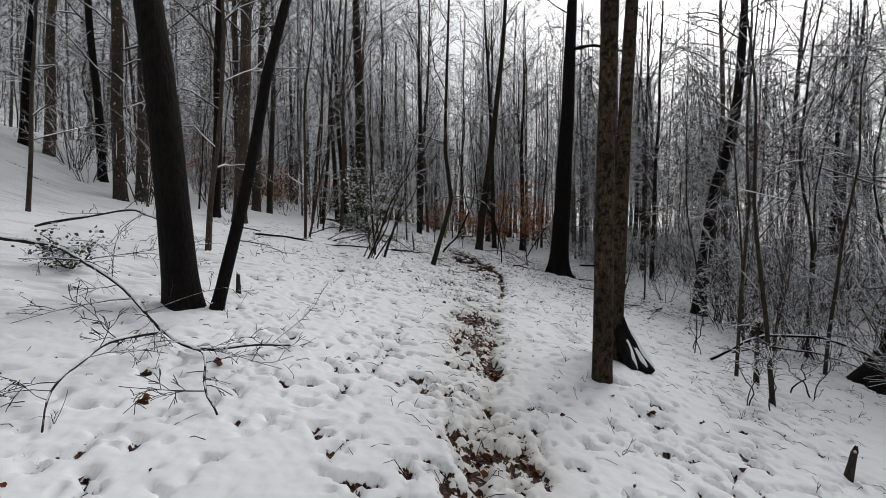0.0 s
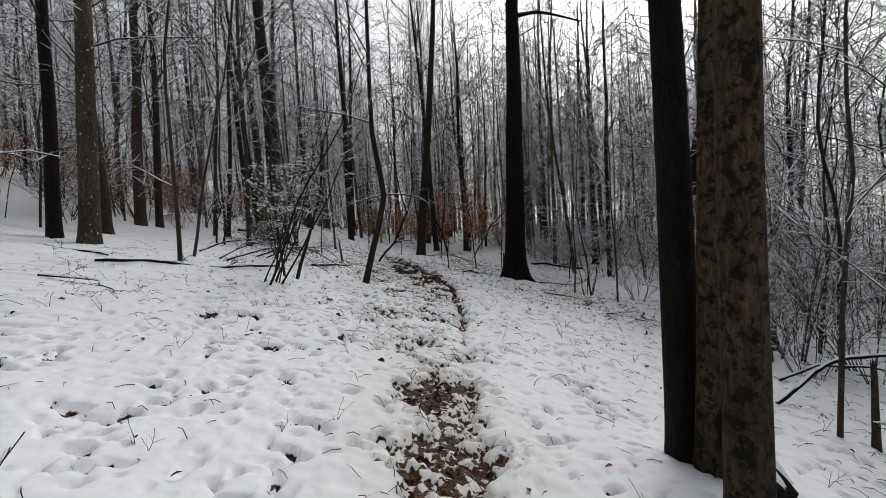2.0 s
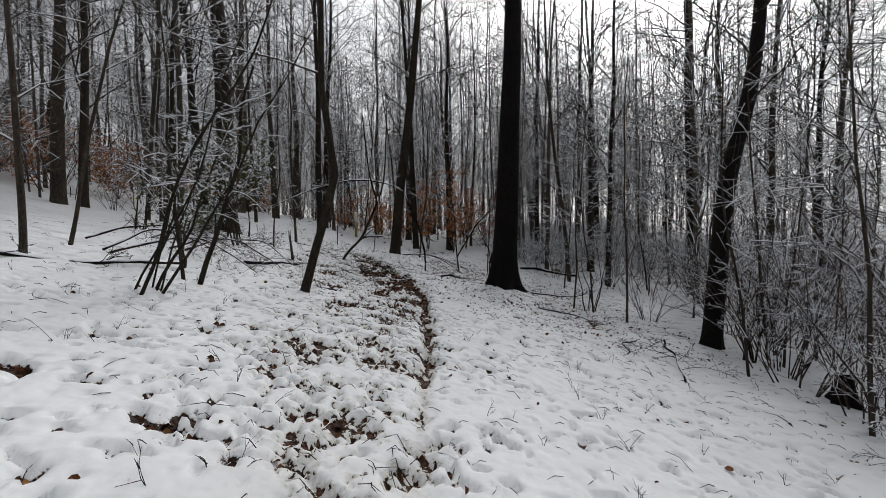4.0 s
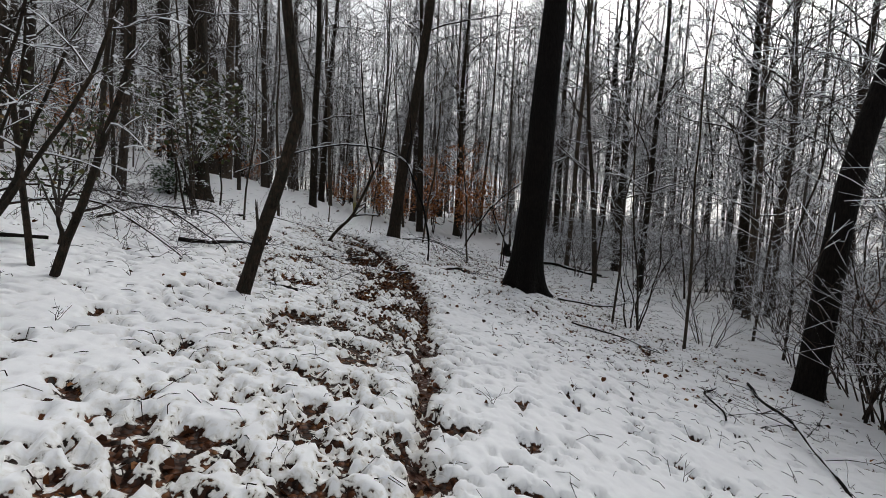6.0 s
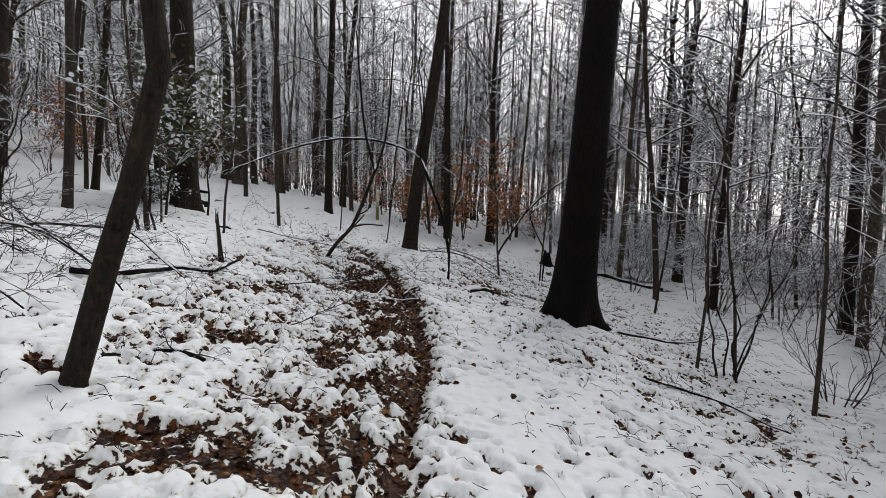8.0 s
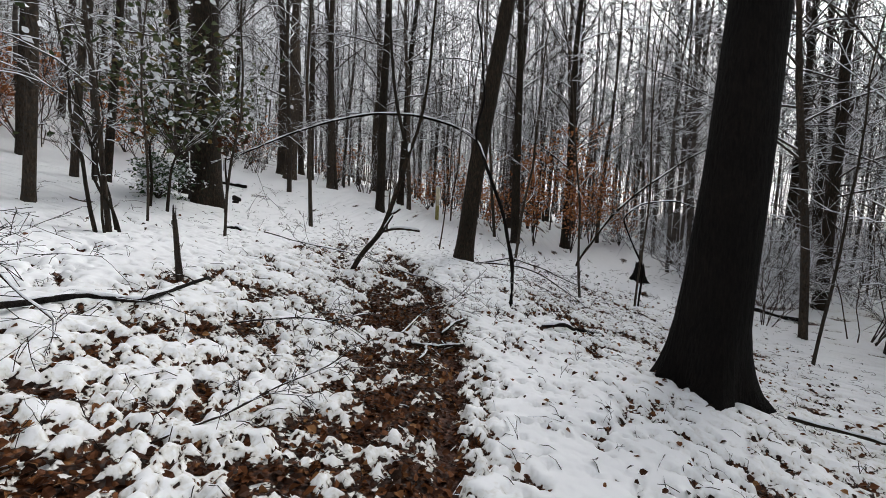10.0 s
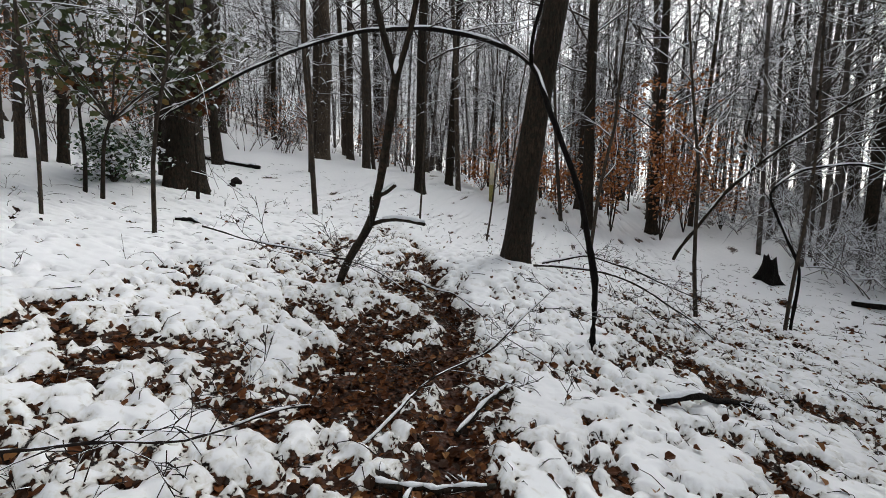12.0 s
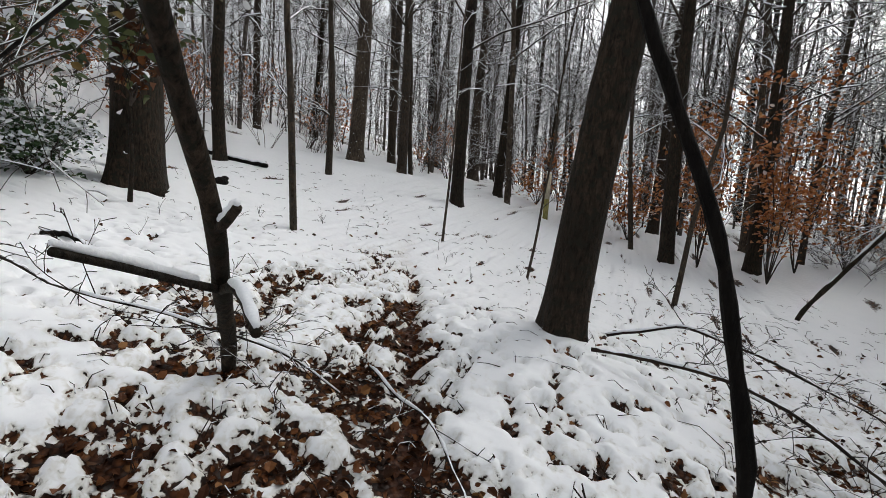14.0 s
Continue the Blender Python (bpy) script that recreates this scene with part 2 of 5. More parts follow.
def puffs(x, y, size, seed=0):
    """Rounded clods of about that size: 1 on top of a clod, 0 in the gaps between them."""
    u, v = np.asarray(x, float) / size + 17.1 * seed, np.asarray(y, float) / size + 5.3 * seed
    i, j = np.floor(u).astype(int), np.floor(v).astype(int)
    near = np.full(np.shape(u), 9.0)
    for a in (-1, 0, 1):
        for b in (-1, 0, 1):
            p, q = (i + a) % 256, (j + b) % 256
            near = np.minimum(near, (i + a + TABLE[p, q] - u) ** 2 + (j + b + TABLE[(p + 91) % 256, (q + 47) % 256] - v) ** 2)
    return np.sqrt(np.clip(1 - near / 0.72, 0, 1))


def land(x, y):
    """Height of the ground without its snow: a valley side that falls to the east and climbs to the north."""
    x, y = np.asarray(x, float), np.asarray(y, float)
    u, v = 1.6 * np.tanh(x / 16.0), 2.6 * np.tanh((y - 10) / 26.0)
    z = 0.751 - 2.138 * u + 0.501 * v - 0.158 * u * u - 0.119 * u * v - 0.235 * v * v + 0.029 * u**3 + 0.334 * u * u * v + 0.273 * u * v * v + 0.152 * v**3
    z = z + 0.3 * np.exp(-((x - 1.7) ** 2 + (y - 21.3) ** 2) / 1.5) - 0.2 * np.exp(-(((x - 0.6) / 1.1) ** 2) - ((y - 17) / 2.6) ** 2)
    z = z + 0.18 * np.exp(-((x - 2.0) ** 2 + (y - 4.9) ** 2) / 0.8) + 0.14 * np.exp(-((x - 4.3) ** 2 + (y - 17.2) ** 2) / 0.9)
    z = z + 0.5 * ease((y - 23.5) / 6) * ease((0.5 - x) / 4) * ease((x + 15) / 6)
    return z + 2.6 * ease((-8 - x) / 12)


TRAIL_Y = (-10, 2.3, 3.8, 5.7, 7.8, 9.9, 11.6, 14.5, 16.8, 18.3, 19.6, 20.5, 21.7, 23.2, 25.4, 33, 60)
TRAIL_X = (-0.6, 0.31, 0.5, 0.72, 1.04, 1.36, 1.57, 1.9, 1.76, 1.42, 1.15, 0.7, 0.2, -0.67, -1.5, -3.4, -6)


def trail(y):
    return np.interp(y, TRAIL_Y, TRAIL_X)


def blob(x, y, cx, cy, rx, ry):
    return np.exp(-(((x - cx) / rx) ** 2) - ((y - cy) / ry) ** 2)


def bareness(x, y):
    """How far the snow has gone (0 to 1), and how muddy the bare ground is."""
    s = x - trail(y)
    on = np.clip((y - 1) / 1.5, 0, 1) * np.clip((25 - y) / 4, 0, 1)
    rut = np.exp(-((s / 0.075) ** 2)) * on * np.clip((y - 7) / 3, 0.45, 1)
    worn = np.exp(-(((s + 0.28) / 0.42) ** 2)) * on
    wide = np.exp(-(((s + 0.55) / 0.75) ** 2)) * np.clip((y - 12.6) / 2.5, 0, 1) * np.clip((20.5 - y) / 2.5, 0, 1)
    strong = 1.35 * blob(x, y, 0.48, 5.8, 0.3, 1.5) + 1.3 * blob(x, y, 0.62, 2.8, 0.2, 0.4) + 0.56 * blob(x, y, 1.66, 15.8, 0.4, 2.2) + 0.16 * blob(x, y, 1.2, 18.7, 0.8, 1.2)
    left = 0.52 * blob(x, y, 0.2, 15.2, 1.4, 3.0) + 0.42 * blob(x, y, -0.1, 18.3, 1.2, 1.5) + 0.32 * blob(x, y, -0.7, 16.6, 0.9, 1.9) + 0.3 * blob(x, y, -0.2, 13.9, 0.9, 1.2) + 0.24 * blob(x, y, 0.2, 10.3, 1.2, 2.2) + 0.2 * blob(x, y, -1.4, 10.4, 1.3, 1.9) + 0.45 * blob(x, y, -0.5, 20.6, 0.9, 1.2)
    slope = 0.62 * blob(x, y, 6.1, 16.6, 2.0, 4.4) + 0.5 * blob(x, y, 2.9, 20.3, 1.7, 2.2) + 0.34 * blob(x, y, 4.2, 22.5, 1.6, 2.0) + 0.3 * blob(x, y, 4.4, 14.5, 1.0, 1.2) + 0.3 * blob(x, y, 3.7, 18.6, 1.5, 3.0) + 0.3 * blob(x, y, 5.6, 20.5, 1.8, 2.6)
    pocked = 0.3 * np.exp(-(((s + 0.8) / 1.0) ** 2)) * np.clip((y - 7) / 3, 0, 1) * np.clip((24 - y) / 4, 0, 1)
    far = 0.34 * np.clip((x - 7.5) / 5, 0, 1) + 0.3 * np.clip((y - 31) / 10, 0, 1) + 0.3 * np.clip((-10 - x) / 10, 0, 1)
    bare = 0.62 * rut + 0.32 * worn + 0.14 * wide + 0.56 * strong + 0.7 * left + 0.56 * slope + 0.9 * pocked + far
    mud = np.clip(rut * 0.9 + 0.7 * blob(x, y, 0.5, 5.4, 0.6, 2.6) + 0.8 * blob(x, y, 0.6, 2.8, 0.4, 0.7) + 0.12 * wide, 0, 1)
    return bare, mud


def snow_depth(x, y):
    bare, mud = bareness(x, y)
    lumps = 0.46 * vnoise(x, y, 0.36, 1) + 0.36 * vnoise(x, y, 0.17, 2) + 1.0 * (puffs(x, y, 0.125, 1) - 0.76) + 0.75 * (puffs(x, y, 0.072, 2) - 0.76) + 0.3 * vnoise(x, y, 0.07, 3)
    pits = 0.75 * ease((vnoise(x, y, 0.12, 7) - 0.52) / 0.25) * ease((vnoise(x, y, 1.1, 8) + 0.35) / 0.6)
    return 0.7 - bare + lumps - pits, mud


def surface(x, y):
    """Height of the ground with its snow."""
    d, _ = snow_depth(x, y)
    k = ease(d / 0.55)
    rut = np.exp(-(((x - trail(y)) / 0.13) ** 2)) * np.clip((y - 1) / 1.5, 0, 1) * np.clip((25 - y) / 4, 0, 1)
    clod = 0.02 * puffs(x, y, 0.125, 1) + 0.01 * puffs(x, y, 0.072, 2)
    return land(x, y) + 0.05 * k + clod * k + 0.01 * vnoise(x, y, 0.13, 6) + 0.018 * vnoise(x, y, 0.7, 4) + 0.03 * vnoise(x, y, 2.3, 5) - 0.05 * rut - 0.045


def height(x, y):
    return float(surface(np.array(float(x)), np.array(float(y))))


def spread(lo, fine_lo, fine_hi, hi, step, grow):
    a = list(np.arange(fine_lo, fine_hi, step))
    s, p = step, a[-1]
    while p < hi:
        s *= grow
        p += s
        a.append(p)
    s, p = step, a[0]
    while p > lo:
        s *= grow
        p -= s
        a.insert(0, p)
    return np.array(a)


def make_ground():
    gx, gy = spread(-600, -2.7, 4.6, 600, 0.03, 1.1), spread(-300, 1.5, 21.5, 800, 0.03, 1.1)
    X, Y = np.meshgrid(gx, gy)
    Z = surface(X, Y)
    D, M = snow_depth(X, Y)
    T = np.clip(bareness(X, Y)[0] * 2.3, 0, 1)
    nx, ny = len(gx), len(gy)
    v = np.stack([X, Y, Z], -1).reshape(-1, 3)
    i = (np.arange(ny - 1)[:, None] * nx + np.arange(nx - 1)[None, :]).ravel()
    faces = np.stack([i, i + 1, i + nx + 1, i + nx], -1)
    me = bpy.data.meshes.new("ground")
    me.vertices.add(len(v))
    me.vertices.foreach_set("co", v.ravel())
    me.loops.add(faces.size)
    me.loops.foreach_set("vertex_index", faces.ravel())
    me.polygons.add(len(faces))
    me.polygons.foreach_set("loop_start", np.arange(len(faces)) * 4)
    me.polygons.foreach_set("use_smooth", np.ones(len(faces), bool))
    me.update(calc_edges=True)
    for name, data in (("snow_depth", D), ("mud", M), ("thinness", T)):
        at = me.attributes.new(name, "FLOAT", "POINT")
        at.data.foreach_set("value", data.ravel())
    me.materials.append(GROUND)
    tagged(new("ground", me), "snow-covered forest floor with bare leaf litter and a muddy trail", "ground", kind="structure")


make_ground()

# ---- trees ----


def wander(rng, base, top, n, sway):
    """A path from base to top with slow sideways drift."""
    base, top = np.array(base, float), np.array(top, float)
    t = np.linspace(0, 1, n)[:, None]
    ph, k = rng.uniform(0, 6.3, 4), rng.uniform(0.6, 1.6, 4)
    off = np.stack([np.sin(t[:, 0] * 6.3 * k[0] + ph[0]) + 0.5 * np.sin(t[:, 0] * 14 * k[1] + ph[1]),
                    np.sin(t[:, 0] * 6.3 * k[2] + ph[2]) + 0.5 * np.sin(t[:, 0] * 14 * k[3] + ph[3]), 0 * t[:, 0]], -1)
    off -= off[0]
    return base + (top - base) * t + sway * off * np.minimum(1, 3 * t)


def limb(geo, rng, start, way, length, r, depth, sides=4, snow=None, droop=0.25, twigs=5, thin=0.004, tip=3):
    """A branch that forks into finer ones; snow: the slot of a ridge of snow along its top."""
    n = 5 if depth > 1 else 4 if depth else tip
    t = np.linspace(0, 1, n)
    way = np.asarray(way, float) / np.linalg.norm(way)
    side = rng.normal(size=3) * 0.16 * length
    p = np.asarray(start) + np.outer(t, way * length) + np.outer(t * t, side) + np.outer(np.sin(t * 5 + rng.uniform(0, 6)), rng.normal(size=3) * 0.03 * length)
    p[:, 2] -= droop * length * t * t
    p[0] = start
    rad = np.maximum(r * (1 - 0.75 * t), thin)
    if not depth and tip == 2:
        geo.sliver(p[0], p[-1], thin * 0.9, np.cross(way, rng.normal(size=3)).clip(-1, 1), int(rng.rand() < 0.52))
        return
    geo.tube(p, rad, sides if depth else 3, 0, cap=False)
    if snow is not None and abs(way[2]) < 0.85 and rng.rand() < 0.36:
        q = p.copy()
        q[:, 2] += rad * 0.75 + 0.004
        m = n if rng.rand() < 0.6 else n - 1
        geo.tube(q[:m], np.maximum(rad * 0.75, 0.0045)[:m], 4, snow)
    if depth:
        for k in range(twigs):
            u = rng.uniform(0.25, 1.0)
            i = min(int(u * (n - 1)), n - 2)
            at = p[i] + (p[i + 1] - p[i]) * (u * (n - 1) - i)
            w = way + rng.normal(size=3) * 0.6
            w[2] += 0.15
            limb(geo, rng, at, w, length * rng.uniform(0.3, 0.55) * (1.15 - 0.4 * u), r * 0.42, depth - 1, 3, snow, droop, max(twigs - 1, 2), thin, tip)


def fork_free_trunk(geo, rng, path, d, taper, sides, flare):
    n = len(path)
    run = np.concatenate([[0], np.cumsum(np.linalg.norm(np.diff(path, axis=0), axis=1))])
    r = d / 2 * (1 - (1 - taper) * run / run[-1])
    k, ph = rng.randint(4, 6), rng.uniform(0, 6.3)
    swell = flare * np.exp(-run / max(0.16, 0.55 * d))

    def lobes(i, ang):
        return 1 + swell[:, None] * (0.7 + 0.6 * np.cos(k * ang + ph)[None, :]) + 0.035 * np.sin(3 * ang[None, :] + run[:, None] * 1.7 + ph)

    geo.tube(path, r, sides, 0, lobes)
    return r, run


def trunk_levels(h):
    return np.concatenate([[-0.12, 0.0, 0.06, 0.14, 0.26, 0.45, 0.75], np.arange(1.2, h, 0.7), [h]])


def tree_parts(rng, d, h, lean, first, limbs, sides=12, sway=0.06, flare=0.5, way=None, depth=2, snow=None, reach=1.0, thin=0.005, twigs=5, tip=3):
    """Trunk and crown as two meshes, foot at the origin."""
    trunk, crown = Geo(), Geo()
    lv = trunk_levels(h)
    smooth = wander(rng, (0, 0, 0), (lean[0] * h, lean[1] * h, h), 40, sway)
    if way is not None:
        w = np.asarray(way, float)
        smooth = np.stack([np.interp(np.linspace(0, h, 40), w[:, 2], w[:, 0]), np.interp(np.linspace(0, h, 40), w[:, 2], w[:, 1]), np.linspace(0, h, 40)], -1)
        ker = np.array([1, 2, 3, 2, 1]) / 9
        for c in (0, 1):
            smooth[2:-2, c] = np.convolve(smooth[:, c], ker, "valid")
    path = np.stack([np.interp(lv, smooth[:, 2], smooth[:, 0]), np.interp(lv, smooth[:, 2], smooth[:, 1]), lv], -1)
    r, run = fork_free_trunk(trunk, rng, path, d, 0.22, sides, flare)
    for i in range(limbs):
        z = first + (h - first) * (i + rng.uniform(0, 1)) / limbs * 0.98
        at = np.array([np.interp(z, lv, path[:, c]) for c in range(3)])
        rr = np.interp(z, lv, r)
        a = rng.uniform(0, 6.3)
        up = rng.uniform(0.15, 1.1) + 0.5 * z / h
        length = reach * rng.uniform(0.7, 1.5) * (0.6 + 1.7 * (1 - abs(z / h - 0.55))) * min(1.0, h / 9)
        limb(crown, rng, at, (math.cos(a), math.sin(a), up), length, max(min(rr * 0.45, 0.035), 0.008), depth, 4, snow, 0.18, twigs, thin, tip)
    return trunk, crown


def place_tree(name, label, x, y, d, h, lean=(0, 0), first=3.0, limbs=9, mat=None, seed=1, category="tree", group="forest trees", **kw):
    """A tree of its own with trunk and crown."""
    rng = np.random.RandomState(seed)
    ob = thing(name, x, y, height(x, y) - 0.02, label, category, group)
    trunk, crown = tree_parts(rng, d, h, lean, first, limbs, **kw)
    part("trunk", trunk, [mat or BARK_DARK], ob)
    if crown.count:
        part("crown", crown, [TWIG, SNOW], ob, "bare branches lined with snow")
    return ob


DARKLABEL = "tall bare tree with wet dark bark in snow"
THINLABEL = "slim bare tree with grey-brown bark in snow"
SAPLABEL = "thin bare sapling with snow on its twigs"

# the trees by the trail
place_tree("tree", "leaning dark-barked tree beside a thin slanted one", -2.78, 4.52, 0.36, 13, (-0.095, 0), 4.5, 8, BARK_DARK, 11, sides=18, flare=0.45)
place_tree("tree", "thin dark tree slanting beside a thicker trunk", -2.46, 4.62, 0.14, 9, (0.23, 0.02), 3.2, 8, BARK_DARK, 12, sides=14, flare=0.7)
place_tree("tree", "blotched tan trunk, front one of a clump of three", 1.8, 4.5, 0.215, 15, (-0.002, -0.035), 5, 7, BARK_TAN, 13, sides=20, flare=0.32, sway=0.03)
place_tree("tree", "dark trunk in a clump of three trees", 2.17, 5.48, 0.25, 15, (0.01, 0.0), 5, 7, BARK_DARK, 14, sides=18, flare=0.3, sway=0.03)
flared = place_tree("tree", "mossy trunk with a wide snow-covered root flare", 2.22, 5.3, 0.19, 15, (0.02, -0.045), 5, 7, BARK_TAN, 15, sides=18, flare=0.9, sway=0.03)
great = place_tree("tree", "massive straight tree with almost black wet bark", 4.5, 17.5, 0.7, 18, (0.055, 0.0), 6.4, 9, BARK_DARK, 16, sides=22, flare=0.75, sway=0.05)
place_tree("tree", "dark crooked-topped tree leaning beside the slope", 7.88, 13.6, 0.40, 15, (0.14, 0), 5, 10, BARK_DARK, 17, sides=16, flare=0.5, way=[(0, 0, 0), (0.16, 0, 2), (0.34, 0, 3.4), (0.52, 0, 4.2), (0.88, 0, 5.2), (1.15, 0, 7), (1.5, 0, 15)])
place_tree("tree", "leaning brown tree with dark wet foot beside the trail", 1.63, 21.4, 0.36, 17, (0.105, 0.01), 5, 10, BARK_GREY, 18, sides=20, flare=0.4)
place_tree("tree", "stout brown tree with flared foot on the snowy bank", -4.15, 22.0, 0.64, 18, (-0.015, 0), 4.5, 10, BARK_GREY, 19, sides=22, flare=0.45)
place_tree("tree", "slim tree close behind a stout brown one", -5.0, 22.5, 0.26, 15, (-0.08, 0), 4, 9, BARK_GREY, 20)
place_tree("tree", "crooked young tree with a sharp bend and frosted foot", -0.3, 12.7, 0.145, 10, (0.06, 0), 3.4, 9, BARK_GREY, 21, sides=14, flare=0.25, way=[(0, 0, 0), (0.1, 0, 0.35), (0.2, 0, 0.74), (0.38, 0, 1.29), (0.62, 0, 1.95), (0.58, 0, 2.1), (0.43, 0, 2.55), (0.33, 0, 3.1), (0.36, 0, 4.5), (0.5, 0, 10)])

for pts, r0, r1, owner in (([(0.03, -0.03, 0.62), (0.12, -0.06, 0.36), (0.22, -0.1, 0.12), (0.36, -0.16, -0.12)], 0.05, 0.1, flared), ([(0.02, -0.06, 0.42), (0.06, -0.16, 0.2), (0.13, -0.26, -0.1)], 0.06, 0.08, flared), ([(0.02, -0.04, 0.5), (0.09, -0.1, 0.26), (0.18, -0.17, 0.05), (0.28, -0.22, -0.12)], 0.06, 0.09, flared), ([(0.45, -0.1, 8.8), (1.2, -0.15, 8.95), (1.9, -0.2, 8.8), (2.7, -0.2, 8.6)], 0.07, 0.03, great)):
    q = np.asarray(pts, float)
    g = Geo()
    g.tube(np.stack([np.interp(np.linspace(0, 1, 9), np.linspace(0, 1, len(q)), q[:, c]) for c in range(3)], -1), np.linspace(r0, r1, 9) * (1 + 0.08 * np.sin(np.arange(9) * 1.9)), 9)
    limb_ob = part("root" if owner is flared else "dead_limb", g, [BARK_DARK], owner)
    if owner is flared:
        g = Geo()
        c = np.stack([np.interp(np.linspace(0, 1, 9), np.linspace(0, 1, len(q)), q[:, k]) for k in range(3)], -1)[2:]
        c[:, 0] += 0.035
        c[:, 1] += 0.03
        c[:, 2] += 0.05
        g.tube(c, np.linspace(r0, r1, 9)[2:] * np.array((0.35, 0.6, 0.8, 0.9, 0.9, 0.85, 0.7)), 8)
        part("snow_cap", g, [SNOW], limb_ob, "bank of snow lying along the root")

# further trunks, each as it stands
place_tree("tree", THINLABEL, -13.9, 15.4, 0.34, 14.4, (0.08, -0.015), 4.6, 29, BARK_PALE, 100, sides=10, reach=1.8, tip=2, thin=0.007)
place_tree("tree", DARKLABEL, -14.8, 15.4, 0.28, 16.8, (0.08, 0.004), 4.6, 29, BARK_DARK, 101, sides=10, reach=1.8, tip=2, thin=0.007)
place_tree("tree", THINLABEL, -15, 14.2, 0.22, 14.6, (0.06, -0.012), 4.2, 30, BARK_WOODS, 102, sides=10, reach=1.8, tip=2, thin=0.007)
place_tree("tree", DARKLABEL, -11.6, 14.9, 0.27, 18.0, (-0.04, -0.004), 4.5, 27, BARK_DARK, 103, sides=10, reach=1.8, tip=2, thin=0.007)
place_tree("tree", THINLABEL, -9.71, 13.1, 0.36, 16.8, (-0.01, -0.004), 2.6, 26, BARK_PALE, 104, sides=10, reach=1.8, tip=2, thin=0.007)
place_tree("tree", THINLABEL, -9.6, 13.9, 0.34, 14.0, (0.03, -0.018), 4.3, 28, BARK_PALE, 105, sides=10, reach=1.8, tip=2, thin=0.007)
place_tree("tree", DARKLABEL, -7.25, 13.9, 0.3, 15.8, (0.02, 0.009), 4.6, 29, BARK_DARK, 106, sides=10, reach=1.8, tip=2, thin=0.007)
place_tree("tree", THINLABEL, -6.35, 13.62, 0.42, 17.4, (0.045, -0.002), 4.7, 28, BARK_PALE, 107, sides=10, reach=1.8, tip=2, thin=0.007)
place_tree("tree", THINLABEL, -7.64, 16.6, 0.28, 13.6, (-0.02, -0.0), 3.2, 29, BARK_WOODS, 108, sides=10, reach=1.8, tip=2, thin=0.007)
place_tree("tree", THINLABEL, -9.25, 21.7, 0.42, 17.7, (0.025, -0.003), 4.4, 30, BARK_WOODS, 109, sides=10, reach=1.8, tip=2, thin=0.007)
place_tree("tree", THINLABEL, -5.97, 30.4, 0.5, 15.1, (0.035, -0.004), 3.1, 28, BARK_PALE, 110, sides=10, reach=1.8, tip=2, thin=0.007)
place_tree("tree", DARKLABEL, -1.9, 33.1, 0.33, 17.1, (0.04, 0.014), 4.8, 27, BARK_GREY, 111, sides=10, reach=1.8, tip=2, thin=0.007)
place_tree("tree", THINLABEL, 3.25, 34.6, 0.38, 17.2, (0.02, 0.019), 4.6, 30, BARK_WOODS, 112, sides=10, reach=1.8, tip=2, thin=0.007)
place_tree("tree", THINLABEL, -6.25, 20.9, 0.15, 13.6, (0.06, 0.005), 4.8, 28, BARK_WOODS, 113, sides=10, reach=1.8, tip=2, thin=0.007)
place_tree("tree", DARKLABEL, -5.9, 21.3, 0.17, 14.7, (0.08, -0.001), 4.0, 29, BARK_GREY, 114, sides=10, reach=1.8, tip=2, thin=0.007)
place_tree("tree", DARKLABEL, 5.2, 30.4, 0.36, 13.5, (-0.0, -0.004), 2.9, 28, BARK_GREY, 115, sides=10, reach=1.8, tip=2, thin=0.007)
place_tree("tree", DARKLABEL, 11.3, 25.6, 0.34, 15.6, (0.035, 0.015), 2.7, 30, BARK_GREY, 116, sides=10, reach=1.8, tip=2, thin=0.007)
place_tree("tree", DARKLABEL, 9.55, 28.1, 0.28, 17.6, (0.02, 0.009), 3.3, 28, BARK_GREY, 117, sides=10, reach=1.8, tip=2, thin=0.007)
place_tree("tree", DARKLABEL, 11.9, 28.3, 0.3, 16.0, (0.02, -0.008), 2.8, 30, BARK_GREY, 118, sides=10, reach=1.8, tip=2, thin=0.007)
place_tree("tree", THINLABEL, -8.8, 22.2, 0.3, 16.2, (0.01, 0.019), 3.2, 28, BARK_WOODS, 119, sides=10, reach=1.8, tip=2, thin=0.007)
place_tree("tree", DARKLABEL, -6.1, 25.2, 0.28, 13.9, (-0.08, 0.019), 3.3, 28, BARK_GREY, 120, sides=10, reach=1.8, tip=2, thin=0.007)
place_tree("tree", DARKLABEL, 13.17, 20.95, 0.33, 18.8, (-0.03, -0.005), 4.5, 29, BARK_GREY, 121, sides=10, reach=1.8, tip=2, thin=0.007)
place_tree("tree", THINLABEL, 12.44, 19.8, 0.24, 16.9, (-0.02, 0.007), 2.8, 30, BARK_PALE, 122, sides=10, reach=1.8, tip=2, thin=0.007)
place_tree("tree", THINLABEL, 13.62, 20.2, 0.3, 14.6, (0.015, 0.017), 3.6, 28, BARK_WOODS, 123, sides=10, reach=1.8, tip=2, thin=0.007)
place_tree("tree", THINLABEL, 14.4, 19, 0.27, 16.1, (0.06, -0.006), 4.3, 30, BARK_PALE, 124, sides=10, reach=1.8, tip=2, thin=0.007)
place_tree("tree", DARKLABEL, 16.1, 18.7, 0.24, 14.9, (0.06, 0.005), 4.0, 26, BARK_DARK, 125, sides=10, reach=1.8, tip=2, thin=0.007)
